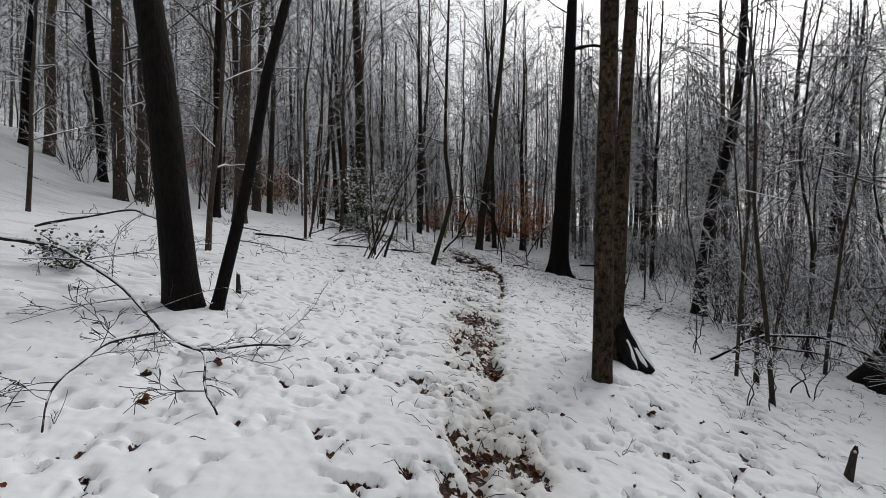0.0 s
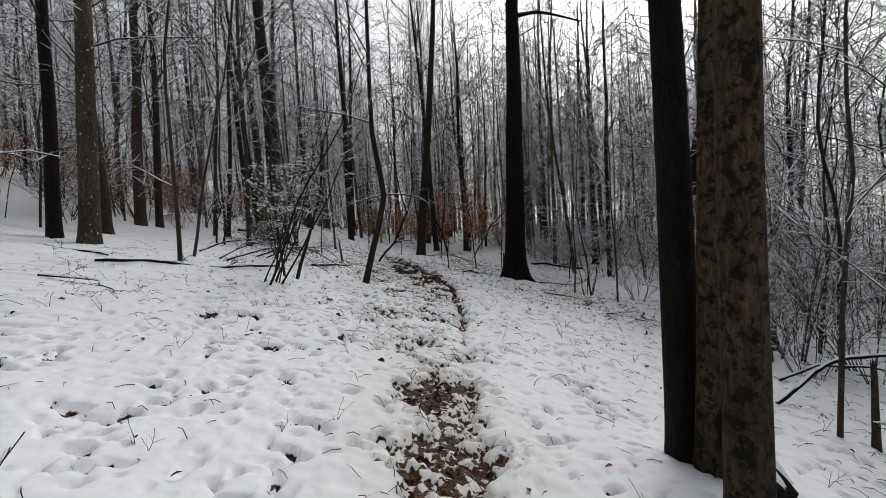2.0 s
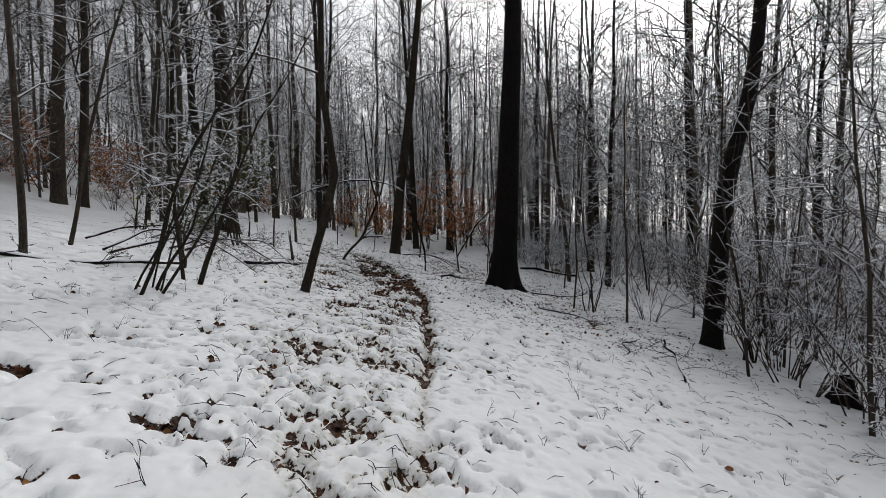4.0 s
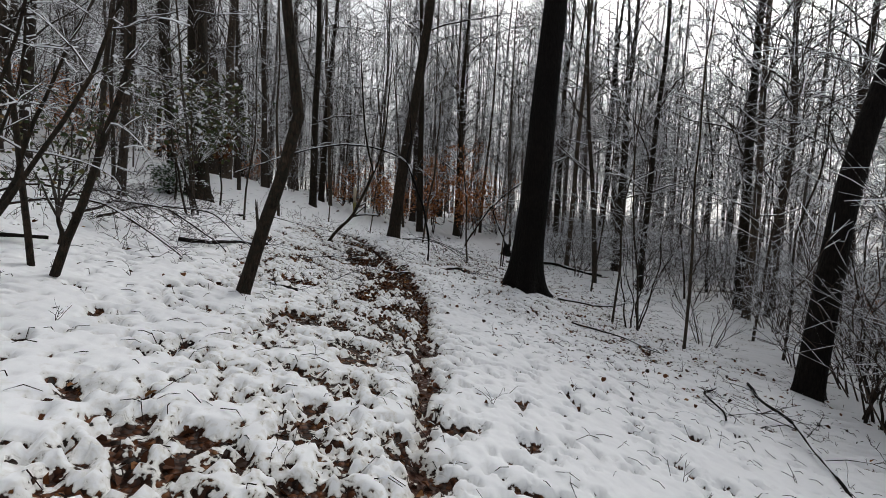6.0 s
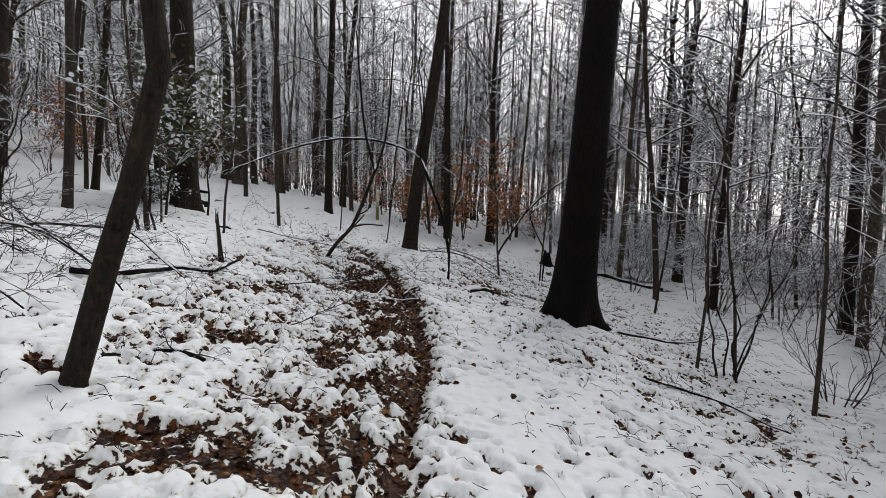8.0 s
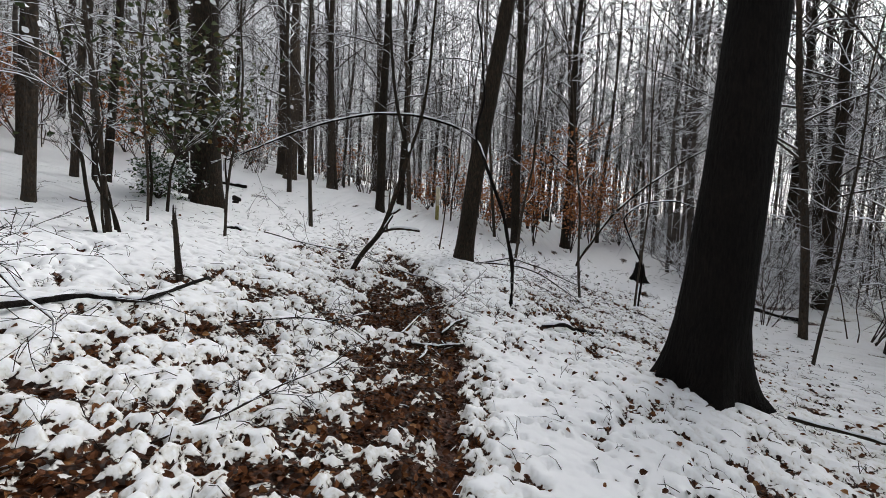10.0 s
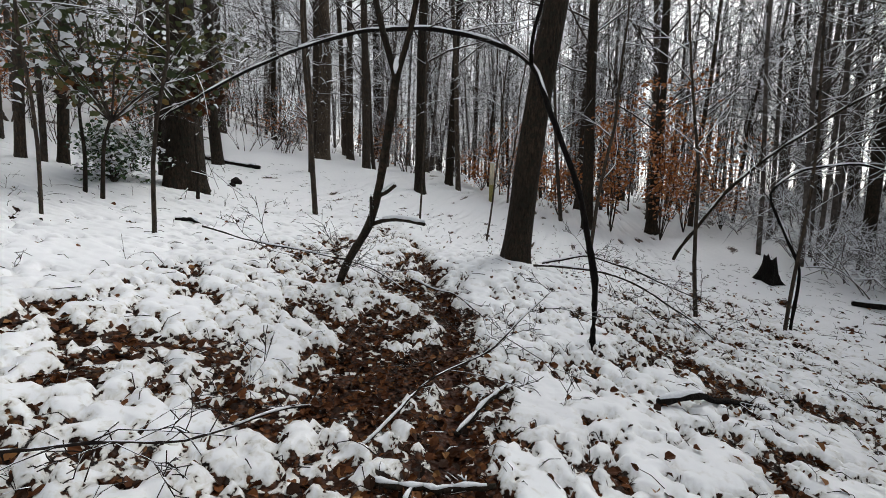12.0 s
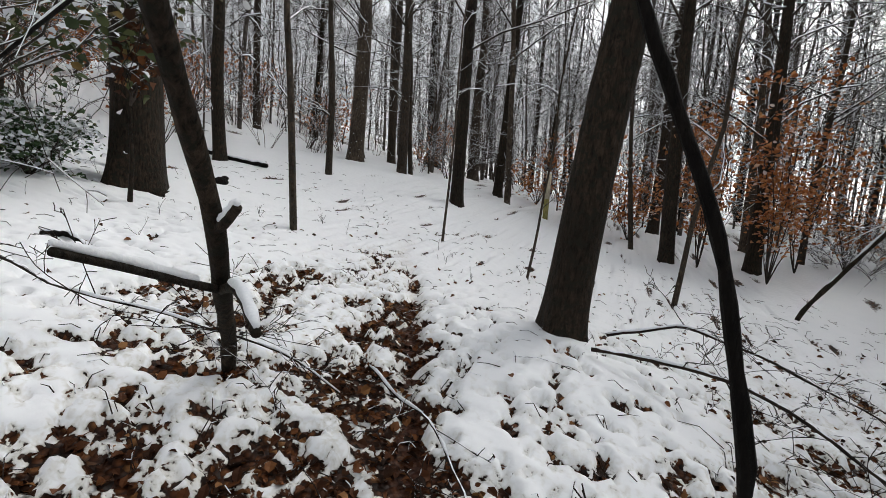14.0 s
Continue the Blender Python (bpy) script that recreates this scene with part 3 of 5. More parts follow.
place_tree("tree", THINLABEL, -4.25, 18.15, 0.155, 16.8, (0.035, -0.001), 4.1, 28, BARK_WOODS, 126, sides=10, reach=1.8, tip=2, thin=0.007)
place_tree("tree", THINLABEL, -4.2, 30.2, 0.3, 16.7, (-0.015, 0.01), 2.6, 26, BARK_WOODS, 127, sides=10, reach=1.8, tip=2, thin=0.007)
place_tree("tree", DARKLABEL, -1.65, 28.1, 0.32, 18.7, (-0.008, 0.019), 3.2, 29, BARK_GREY, 128, sides=10, reach=1.8, tip=2, thin=0.007)
place_tree("tree", THINLABEL, -4, 36.9, 0.48, 14.8, (-0.01, -0.007), 3.4, 28, BARK_PALE, 129, sides=10, reach=1.8, tip=2, thin=0.007)
place_tree("tree", THINLABEL, -1.3, 32.1, 0.2, 17.5, (-0.04, -0.009), 4.3, 26, BARK_PALE, 130, sides=10, reach=1.8, tip=2, thin=0.007)
place_tree("tree", DARKLABEL, 3.18, 29.1, 0.33, 17.6, (-0.045, 0.019), 4.1, 27, BARK_GREY, 131, sides=10, reach=1.8, tip=2, thin=0.007)
place_tree("tree", THINLABEL, 11.9, 37.8, 0.42, 14.9, (-0.02, 0.006), 3.2, 28, BARK_WOODS, 132, sides=10, reach=1.8, tip=2, thin=0.007)
place_tree("tree", DARKLABEL, 11.95, 35.2, 0.36, 14.1, (-0.05, 0.006), 2.8, 30, BARK_GREY, 133, sides=10, reach=1.8, tip=2, thin=0.007)
place_tree("tree", THINLABEL, 12.95, 34.9, 0.34, 14.9, (-0.06, 0.007), 3.1, 27, BARK_WOODS, 134, sides=10, reach=1.8, tip=2, thin=0.007)
place_tree("tree", THINLABEL, 14.05, 30.8, 0.36, 13.5, (-0.05, 0.015), 3.6, 27, BARK_WOODS, 135, sides=10, reach=1.8, tip=2, thin=0.007)
place_tree("tree", DARKLABEL, 13.96, 29.8, 0.32, 17.7, (-0.04, 0.001), 3.0, 30, BARK_GREY, 136, sides=10, reach=1.8, tip=2, thin=0.007)
place_tree("tree", THINLABEL, -7.37, 32.8, 0.5, 14.1, (-0.035, -0.006), 4.4, 26, BARK_WOODS, 137, sides=10, reach=1.8, tip=2, thin=0.007)
place_tree("tree", THINLABEL, -6.49, 33.9, 0.33, 17.8, (-0.03, 0.004), 3.5, 30, BARK_WOODS, 138, sides=10, reach=1.8, tip=2, thin=0.007)
place_tree("tree", THINLABEL, -8.8, 38.3, 0.35, 17.8, (-0.05, -0.001), 4.0, 28, BARK_WOODS, 139, sides=10, reach=1.8, tip=2, thin=0.007)
place_tree("tree", DARKLABEL, -9, 44.3, 0.75, 15.5, (-0.06, -0.019), 3.5, 27, BARK_GREY, 140, sides=10, reach=1.8, tip=2, thin=0.007)
place_tree("tree", THINLABEL, 5.9, 34.1, 0.36, 13.0, (-0.04, 0.019), 3.6, 27, BARK_PALE, 141, sides=10, reach=1.8, tip=2, thin=0.007)
place_tree("tree", DARKLABEL, -10.8, 34.8, 0.25, 13.2, (-0.03, 0.013), 4.1, 30, BARK_GREY, 142, sides=10, reach=1.8, tip=2, thin=0.007)
place_tree("tree", THINLABEL, -10.74, 31.2, 0.28, 18.8, (-0.016, -0.006), 3.1, 26, BARK_PALE, 143, sides=10, reach=1.8, tip=2, thin=0.007)
place_tree("tree", THINLABEL, 15.1, 17.6, 0.19, 18.1, (0.1, -0.015), 3.1, 26, BARK_WOODS, 144, sides=10, reach=1.8, tip=2, thin=0.007)
place_tree("tree", THINLABEL, 8.6, 24.5, 0.2, 18.4, (0.05, 0.017), 4.6, 29, BARK_PALE, 145, sides=10, reach=1.8, tip=2, thin=0.007)
place_tree("tree", DARKLABEL, 10.2, 22, 0.22, 16.5, (0.02, -0.001), 2.9, 30, BARK_GREY, 146, sides=10, reach=1.8, tip=2, thin=0.007)
place_tree("sapling", SAPLABEL, -8.39, 8.7, 0.09, 7.5, (0.04, 0.016), 1.3, 12, BARK_WOODS, 247, "sapling", "saplings", sides=7, flare=0.2, sway=0.05, depth=1, reach=0.75, snow=1)
place_tree("sapling", SAPLABEL, -4.22, 7.75, 0.11, 8.0, (0.035, 0.041), 1.0, 10, BARK_WOODS, 248, "sapling", "saplings", sides=7, flare=0.2, sway=0.05, depth=1, reach=0.75, snow=1)
place_tree("sapling", SAPLABEL, 4.3, 5.4, 0.065, 6.5, (-0.06, 0.036), 1.3, 9, BARK_WOODS, 249, "sapling", "saplings", sides=7, flare=0.2, sway=0.05, depth=1, reach=0.75, snow=1)
place_tree("sapling", SAPLABEL, -3.75, 11.85, 0.09, 7.6, (0.05, -0.03), 1.3, 9, BARK_WOODS, 250, "sapling", "saplings", sides=7, flare=0.2, sway=0.05, depth=1, reach=0.75, snow=1)
place_tree("sapling", SAPLABEL, -4.1, 13.4, 0.07, 6.6, (0.2, 0.029), 1.6, 10, BARK_WOODS, 251, "sapling", "saplings", sides=7, flare=0.2, sway=0.05, depth=1, reach=0.75, snow=1)
place_tree("sapling", SAPLABEL, 4.53, 6.5, 0.055, 6.9, (0.0, -0.049), 1.4, 12, BARK_WOODS, 252, "sapling", "saplings", sides=7, flare=0.2, sway=0.05, depth=1, reach=0.75, snow=1)
place_tree("sapling", SAPLABEL, -2.67, 17.7, 0.07, 6.4, (-0.06, -0.023), 1.1, 13, BARK_WOODS, 253, "sapling", "saplings", sides=7, flare=0.2, sway=0.05, depth=1, reach=0.75, snow=1)
place_tree("sapling", SAPLABEL, -1.94, 22.5, 0.1, 8.3, (-0.02, -0.045), 1.2, 9, BARK_WOODS, 254, "sapling", "saplings", sides=7, flare=0.2, sway=0.05, depth=1, reach=0.75, snow=1)
place_tree("sapling", SAPLABEL, -5.9, 21, 0.1, 8.8, (0.01, 0.028), 0.9, 9, BARK_WOODS, 255, "sapling", "saplings", sides=7, flare=0.2, sway=0.05, depth=1, reach=0.75, snow=1)
place_tree("sapling", SAPLABEL, 4.03, 21.75, 0.055, 5.8, (-0.1, 0.047), 1.6, 9, BARK_WOODS, 256, "sapling", "saplings", sides=7, flare=0.2, sway=0.05, depth=1, reach=0.75, snow=1)
place_tree("sapling", SAPLABEL, 5.22, 22.05, 0.05, 7.5, (0.02, -0.001), 1.0, 9, BARK_WOODS, 257, "sapling", "saplings", sides=7, flare=0.2, sway=0.05, depth=1, reach=0.75, snow=1)
place_tree("sapling", SAPLABEL, 7.57, 20.3, 0.055, 7.6, (0.1, 0.015), 1.4, 11, BARK_WOODS, 258, "sapling", "saplings", sides=7, flare=0.2, sway=0.05, depth=1, reach=0.75, snow=1)
place_tree("sapling", SAPLABEL, 2.93, 25.1, 0.085, 7.3, (0.09, 0.049), 1.2, 10, BARK_WOODS, 259, "sapling", "saplings", sides=7, flare=0.2, sway=0.05, depth=1, reach=0.75, snow=1)
place_tree("sapling", SAPLABEL, -4.3, 26.6, 0.16, 10.7, (-0.02, 0.022), 1.2, 9, BARK_WOODS, 260, "sapling", "saplings", sides=7, flare=0.2, sway=0.05, depth=1, reach=0.75, snow=1)
place_tree("sapling", SAPLABEL, -4.08, 30.6, 0.15, 10.4, (-0.08, -0.046), 1.3, 13, BARK_WOODS, 261, "sapling", "saplings", sides=7, flare=0.2, sway=0.05, depth=1, reach=0.75, snow=1)
place_tree("sapling", SAPLABEL, 2.44, 29.9, 0.13, 9.3, (-0.1, 0.03), 1.4, 12, BARK_WOODS, 262, "sapling", "saplings", sides=7, flare=0.2, sway=0.05, depth=1, reach=0.75, snow=1)
place_tree("sapling", SAPLABEL, -2.1, 19.3, 0.05, 5.6, (0.05, 0.013), 1.5, 11, BARK_WOODS, 263, "sapling", "saplings", sides=7, flare=0.2, sway=0.05, depth=1, reach=0.75, snow=1)
place_tree("sapling", SAPLABEL, 6.6, 9.5, 0.06, 6.5, (-0.05, 0.019), 1.3, 10, BARK_WOODS, 264, "sapling", "saplings", sides=7, flare=0.2, sway=0.05, depth=1, reach=0.75, snow=1)
place_tree("sapling", SAPLABEL, 7.2, 8.1, 0.07, 6.6, (0.08, -0.023), 1.4, 12, BARK_WOODS, 265, "sapling", "saplings", sides=7, flare=0.2, sway=0.05, depth=1, reach=0.75, snow=1)
place_tree("sapling", SAPLABEL, 8.9, 10.8, 0.08, 7.0, (0.05, -0.037), 0.9, 11, BARK_WOODS, 266, "sapling", "saplings", sides=7, flare=0.2, sway=0.05, depth=1, reach=0.75, snow=1)
place_tree("sapling", SAPLABEL, 6.1, 16.4, 0.05, 6.1, (0.1, 0.04), 1.5, 11, BARK_WOODS, 267, "sapling", "saplings", sides=7, flare=0.2, sway=0.05, depth=1, reach=0.75, snow=1)
place_tree("sapling", SAPLABEL, 6.5, 16.1, 0.05, 5.7, (-0.08, 0.019), 1.7, 13, BARK_WOODS, 268, "sapling", "saplings", sides=7, flare=0.2, sway=0.05, depth=1, reach=0.75, snow=1)
place_tree("sapling", SAPLABEL, 6.9, 15.2, 0.06, 7.1, (0.03, 0.017), 1.5, 13, BARK_WOODS, 269, "sapling", "saplings", sides=7, flare=0.2, sway=0.05, depth=1, reach=0.75, snow=1)
place_tree("sapling", SAPLABEL, 8.3, 12.6, 0.06, 6.7, (-0.1, 0.031), 1.5, 12, BARK_WOODS, 270, "sapling", "saplings", sides=7, flare=0.2, sway=0.05, depth=1, reach=0.75, snow=1)
place_tree("sapling", SAPLABEL, 8.5, 12.5, 0.05, 5.7, (0.12, 0.027), 0.9, 9, BARK_WOODS, 271, "sapling", "saplings", sides=7, flare=0.2, sway=0.05, depth=1, reach=0.75, snow=1)
place_tree("sapling", SAPLABEL, 6.9, 11.6, 0.05, 6.3, (-0.1, 0.016), 1.2, 9, BARK_WOODS, 272, "sapling", "saplings", sides=7, flare=0.2, sway=0.05, depth=1, reach=0.75, snow=1)
place_tree("sapling", SAPLABEL, 0.9, 24.0, 0.04, 5.6, (0.1, 0.035), 0.9, 9, BARK_WOODS, 273, "sapling", "saplings", sides=7, flare=0.2, sway=0.05, depth=1, reach=0.75, snow=1)
place_tree("sapling", SAPLABEL, -3.1, 18.9, 0.04, 6.1, (0.0, 0.034), 1.7, 13, BARK_WOODS, 274, "sapling", "saplings", sides=7, flare=0.2, sway=0.05, depth=1, reach=0.75, snow=1)
place_tree("sapling", SAPLABEL, -0.6, 24.5, 0.045, 5.7, (0.05, -0.041), 1.7, 13, BARK_WOODS, 275, "sapling", "saplings", sides=7, flare=0.2, sway=0.05, depth=1, reach=0.75, snow=1)

# tall trees with wide crowns against the sky
place_tree("tree", THINLABEL, 6.2, 43.5, 0.3, 22, (0.02, 0), 4, 34, BARK_WOODS, 401, sides=8, reach=2.6, tip=2, thin=0.011)
place_tree("tree", THINLABEL, 8.4, 47.0, 0.34, 23, (-0.02, 0), 4, 34, BARK_DARK, 402, sides=8, reach=2.6, tip=2, thin=0.011)
place_tree("tree", THINLABEL, 3.6, 46.0, 0.3, 22, (0.01, 0), 4, 34, BARK_WOODS, 403, sides=8, reach=2.6, tip=2, thin=0.011)
place_tree("tree", THINLABEL, 10.6, 44.0, 0.28, 22, (0.03, 0), 4, 34, BARK_WOODS, 404, sides=8, reach=2.6, tip=2, thin=0.011)
place_tree("tree", THINLABEL, 6.9, 38.2, 0.26, 20, (-0.02, 0), 4, 32, BARK_WOODS, 405, sides=8, reach=2.3, tip=2, thin=0.01)
place_tree("tree", THINLABEL, 1.2, 40.5, 0.26, 20, (0.02, 0), 4, 32, BARK_WOODS, 406, sides=8, reach=2.3, tip=2, thin=0.01)
place_tree("tree", THINLABEL, 14.2, 41.0, 0.28, 21, (0.0, 0), 4, 32, BARK_WOODS, 407, sides=8, reach=2.4, tip=2, thin=0.01)
place_tree("tree", THINLABEL, -2.5, 43.0, 0.28, 21, (0.0, 0), 4, 32, BARK_WOODS, 408, sides=8, reach=2.4, tip=2, thin=0.01)

# ---- the woods behind, tree by tree from a few kinds ----
HEROES = [(o.matrix_basis.translation.x, o.matrix_basis.translation.y) for o in scene.objects if o.parent is None and o.get("category") in ("tree", "sapling")]


def is_open(x, y, gap):
    """Whether a spot lies off the trail and the clearings."""
    s = x - float(trail(y))
    if y < 24 and -5.2 - 0.1 * y < s < 5.4:
        return False
    if y < 12 and x < 0 and x > -11:
        return False
    if 24 <= y < 32 and -4.5 < s < 4.5:
        return False
    if 17 < y < 29 and 4.5 <= s < 8.5:
        return False
    if 26 < y < 33 and 0.5 < x < 7.5:
        return False
    return all((x - a) ** 2 + (y - b) ** 2 > gap * gap for a, b in HEROES)


def woods():
    rng = np.random.RandomState(77)
    kinds = []
    for i in range(10):
        slim = i >= 4
        d, h = (rng.uniform(0.045, 0.1), rng.uniform(8, 13)) if slim else (rng.uniform(0.16, 0.3), rng.uniform(14, 19))
        trunk, crown = tree_parts(rng, d, h, (rng.uniform(-0.05, 0.05), rng.uniform(-0.05, 0.05)), 1.2 if slim else rng.uniform(2.2, 4), rng.randint(22, 27), sides=6 if slim else 8, sway=0.13, flare=0.3, depth=2, reach=1.25 if slim else 1.75, thin=0.0075, twigs=5, tip=2)
        mat = (BARK_GREY, BARK_WOODS, BARK_PALE, BARK_WOODS)[i % 4]
        kinds.append((trunk.mesh("trunk", [mat]), crown.mesh("crown", [TWIG, SNOW]), "slim bare tree of the woods with snowy twigs" if slim else "distant bare tree with dark trunk and snowy branches"))
    brush = []
    for i in range(6):
        crown = Geo()
        for k in range(rng.randint(6, 10)):
            a, h = rng.uniform(0, 6.3), rng.uniform(1.3, 3.2)
            limb(crown, rng, (0.2 * math.cos(a), 0.2 * math.sin(a), -0.05), (math.cos(a) * 0.45, math.sin(a) * 0.45, 1), h, 0.014, 2, 4, None, 0.14, 5, 0.0065, 2)
        brush.append((crown.mesh("crown", [TWIG_BRUSH, SNOW]), "snow-dusted thicket of thin bare stems"))

    def put(kind, x, y, s, n):
        z = height(x, y) - 0.05
        ob = thing("background_tree" if len(kind) == 3 else "shrub", x, y, z, kind[-1], "tree" if len(kind) == 3 else "shrub", "woods" if len(kind) == 3 else "shrubs")
        ob.matrix_basis = pose(x, y, z, rng.uniform(-3, 3), rng.uniform(-3, 3), rng.uniform(0, 360)) @ Matrix.Diagonal((s, s, s, 1))
        for me, nm in zip(kind[:-1], ("trunk", "crown") if len(kind) == 3 else ("crown",)):
            p = new(nm, me)
            p.parent = ob

    n = 0
    while n < 265:
        x, y = rng.uniform(-32, 32), rng.uniform(2, 54)
        if is_open(x, y, 1.1) and abs(x) < 8 + y * 1.05 and (x > -5 or rng.rand() < 0.55):
            put(kinds[rng.randint(10) if rng.rand() < 0.4 else rng.randint(4, 10)], x, y, rng.uniform(0.7, 1.1), n)
            HEROES.append((x, y))
            n += 1
    n = 0
    while n < 250:
        x, y = (rng.uniform(6.5, 20), rng.uniform(5, 23)) if n < 135 else (rng.uniform(-24, 10), rng.uniform(28, 48))
        if n >= 220:
            x, y = rng.uniform(-18, -7), rng.uniform(13, 30)
        if is_open(x, y, 0.4):
            put(brush[rng.randint(6)], x, y, rng.uniform(0.6, 1.3), n)
            n += 1
    frosted = []
    for i in range(3):
        crown = Geo()
        for k in range(9):
            a, h = rng.uniform(0, 6.3), rng.uniform(1.2, 2.8)
            limb(crown, rng, (0.25 * math.cos(a), 0.25 * math.sin(a), -0.05), (math.cos(a) * 0.6, math.sin(a) * 0.6, 0.9), h, 0.012, 2, 4, 1, 0.28, 6, 0.0075, 2)
        frosted.append((crown.mesh("crown", [TWIG_FROST, SNOW]), "bushy shrub with every twig thick with snow"))
    n = 0
    while n < 80:
        x, y = (rng.uniform(8, 18), rng.uniform(24.5, 37)) if n < 58 else (rng.uniform(12, 21), rng.uniform(15, 26))
        if is_open(x, y, 0.5):
            put(frosted[n % 3], x, y, rng.uniform(0.7, 1.35), n)
            n += 1
    # what stands too far off to count
    far = Geo()
    for i in range(820):
        a, r = rng.normal(0.15, 0.5), rng.uniform(42, 95)
        x, y = r * math.sin(a), r * math.cos(a)
        if i >= 600:
            x, y = rng.uniform(-32, 32), rng.uniform(16, 45)
            if not is_open(x, y, 0.7) or math.hypot(x, y) < 22:
                continue
        h = rng.uniform(11, 23)
        lv = np.linspace(0, h, 9)
        path = wander(rng, (0, 0, 0), (rng.uniform(-0.05, 0.05) * h, 0, h), 9, 0.1) + np.array((x, y, height(x, y) - 0.1))
        far.tube(path, np.linspace(rng.uniform(0.03, 0.1), 0.015, 9), 4)
        for k in range(20):
            z = h * rng.uniform(0.12, 1.0)
            at = np.array([np.interp(z, lv, path[:, c]) for c in range(3)])
            b = rng.uniform(0, 6.3)
            w = np.array((math.cos(b), math.sin(b), rng.uniform(0.2, 1.3)))
            end = at + w * rng.uniform(0.8, 2.2)
            far.tube([at, (at + end) / 2 + rng.normal(size=3) * 0.1, end], (0.02, 0.015, 0.011), 3, cap=False)
            p = at + np.outer(rng.uniform(0.2, 1, 15), end - at)
            e = p + (w * 0.35 + rng.normal(size=(15, 3)) * (0.7, 0.7, 0.4)) * rng.uniform(0.4, 1.1, (15, 1))
            turn = b + np.arange(15)
            far.slivers(p, e, rng.uniform(0.007, 0.014, 15), np.stack([np.cos(turn), 0 * turn, np.sin(turn)], -1), (rng.rand(15) < 0.6).astype(int))
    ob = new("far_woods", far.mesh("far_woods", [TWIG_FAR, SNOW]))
    tagged(ob, "distant bare winter woods with snowy branches", "woods", kind="stuff")


woods()

# ---- shrubs, bent saplings, fallen wood and stumps along the trail ----


def curve_pts(pts, n):
    p = np.asarray(pts, float)
    run = np.concatenate([[0], np.cumsum(np.linalg.norm(np.diff(p, axis=0), axis=1))])
    t = np.linspace(0, run[-1], n)
    q = np.stack([np.interp(t, run, p[:, c]) for c in range(3)], -1)
    for _ in range(2):
        q[1:-1] = 0.25 * q[:-2] + 0.5 * q[1:-1] + 0.25 * q[2:]
    return q


def bough(name, label, pts, r0, r1, category, seed, twigs=0, twig_len=0.5, snowy=0.9, mat=None, on_ground=True, rough=0.12):
    """A stick, bough or bent stem along a line of points, with its twigs and the snow that lies on it."""
    rng = np.random.RandomState(seed)
    p = np.asarray(pts, float)
    if on_ground:
        p = np.array([(x, y, height(x, y) + z) for x, y, z in p])
    q = curve_pts(p, max(14, 5 * len(p)))
    span, bend = np.linalg.norm(q[-1] - q[0]), np.linspace(0, 1, len(q))
    for k in (7, 15):
        q += np.outer(np.sin(bend * k + rng.uniform(0, 6)) * np.minimum(1, 4 * bend), rng.normal(size=3) * (1, 1, 0.5)) * 0.17 / k * min(span, 2.0)
    q += rng.normal(size=q.shape) * r0 * rough
    o = q[0].copy()
    ob = thing(name, *o, label, category)
    q = q - o
    wood, fine = Geo(), Geo()
    t = np.linspace(0, 1, len(q))
    r = r0 + (r1 - r0) * t
    wood.tube(q, r * (1 + 0.12 * rng.normal(size=len(q)).clip(-1.5, 1.5)), 8)
    part("wood", wood, [mat or BARK_GREY], ob)
    if snowy:
        i = 0
        while i < len(q) - 2:
            m = rng.randint(3, 7)
            seg = slice(i, min(i + m, len(q)))
            if rng.rand() < snowy and len(q[seg]) > 2 and abs((q[seg][-1] - q[seg][0])[2]) < 0.9 * np.linalg.norm(q[seg][-1] - q[seg][0]):
                c = q[seg].copy()
                c[:, 2] += r[seg] * 0.8 + 0.004
                k = np.sin(np.linspace(0.25, math.pi - 0.25, len(c)))
                cap = Geo()
                cap.tube(c, (r[seg] * 0.7 + 0.004) * (0.35 + 0.65 * k) * rng.uniform(0.65, 1.25, len(c)), 7)
                part("snow_cap", cap, [SNOW], ob, "ridge of fresh snow")
            i += m - 1
    for k in range(twigs):
        i = rng.randint(len(q) // 4, len(q))
        w = rng.normal(size=3) * (1, 1, 0.45) + (q[min(i + 1, len(q) - 1)] - q[max(i - 1, 0)]) * 2 + (0, 0, 0.25)
        limb(fine, rng, q[i], w, twig_len * rng.uniform(0.5, 1.2), max(r[i] * 0.4, 0.004), 2, 4, 1 if snowy > 0.75 else None, 0.15, 4, 0.0026)
    if twigs:
        part("twigwork", fine, [TWIG_BARE, SNOW], ob, "fine dark twigs flecked with snow")["kind"] = "stuff"
    return ob


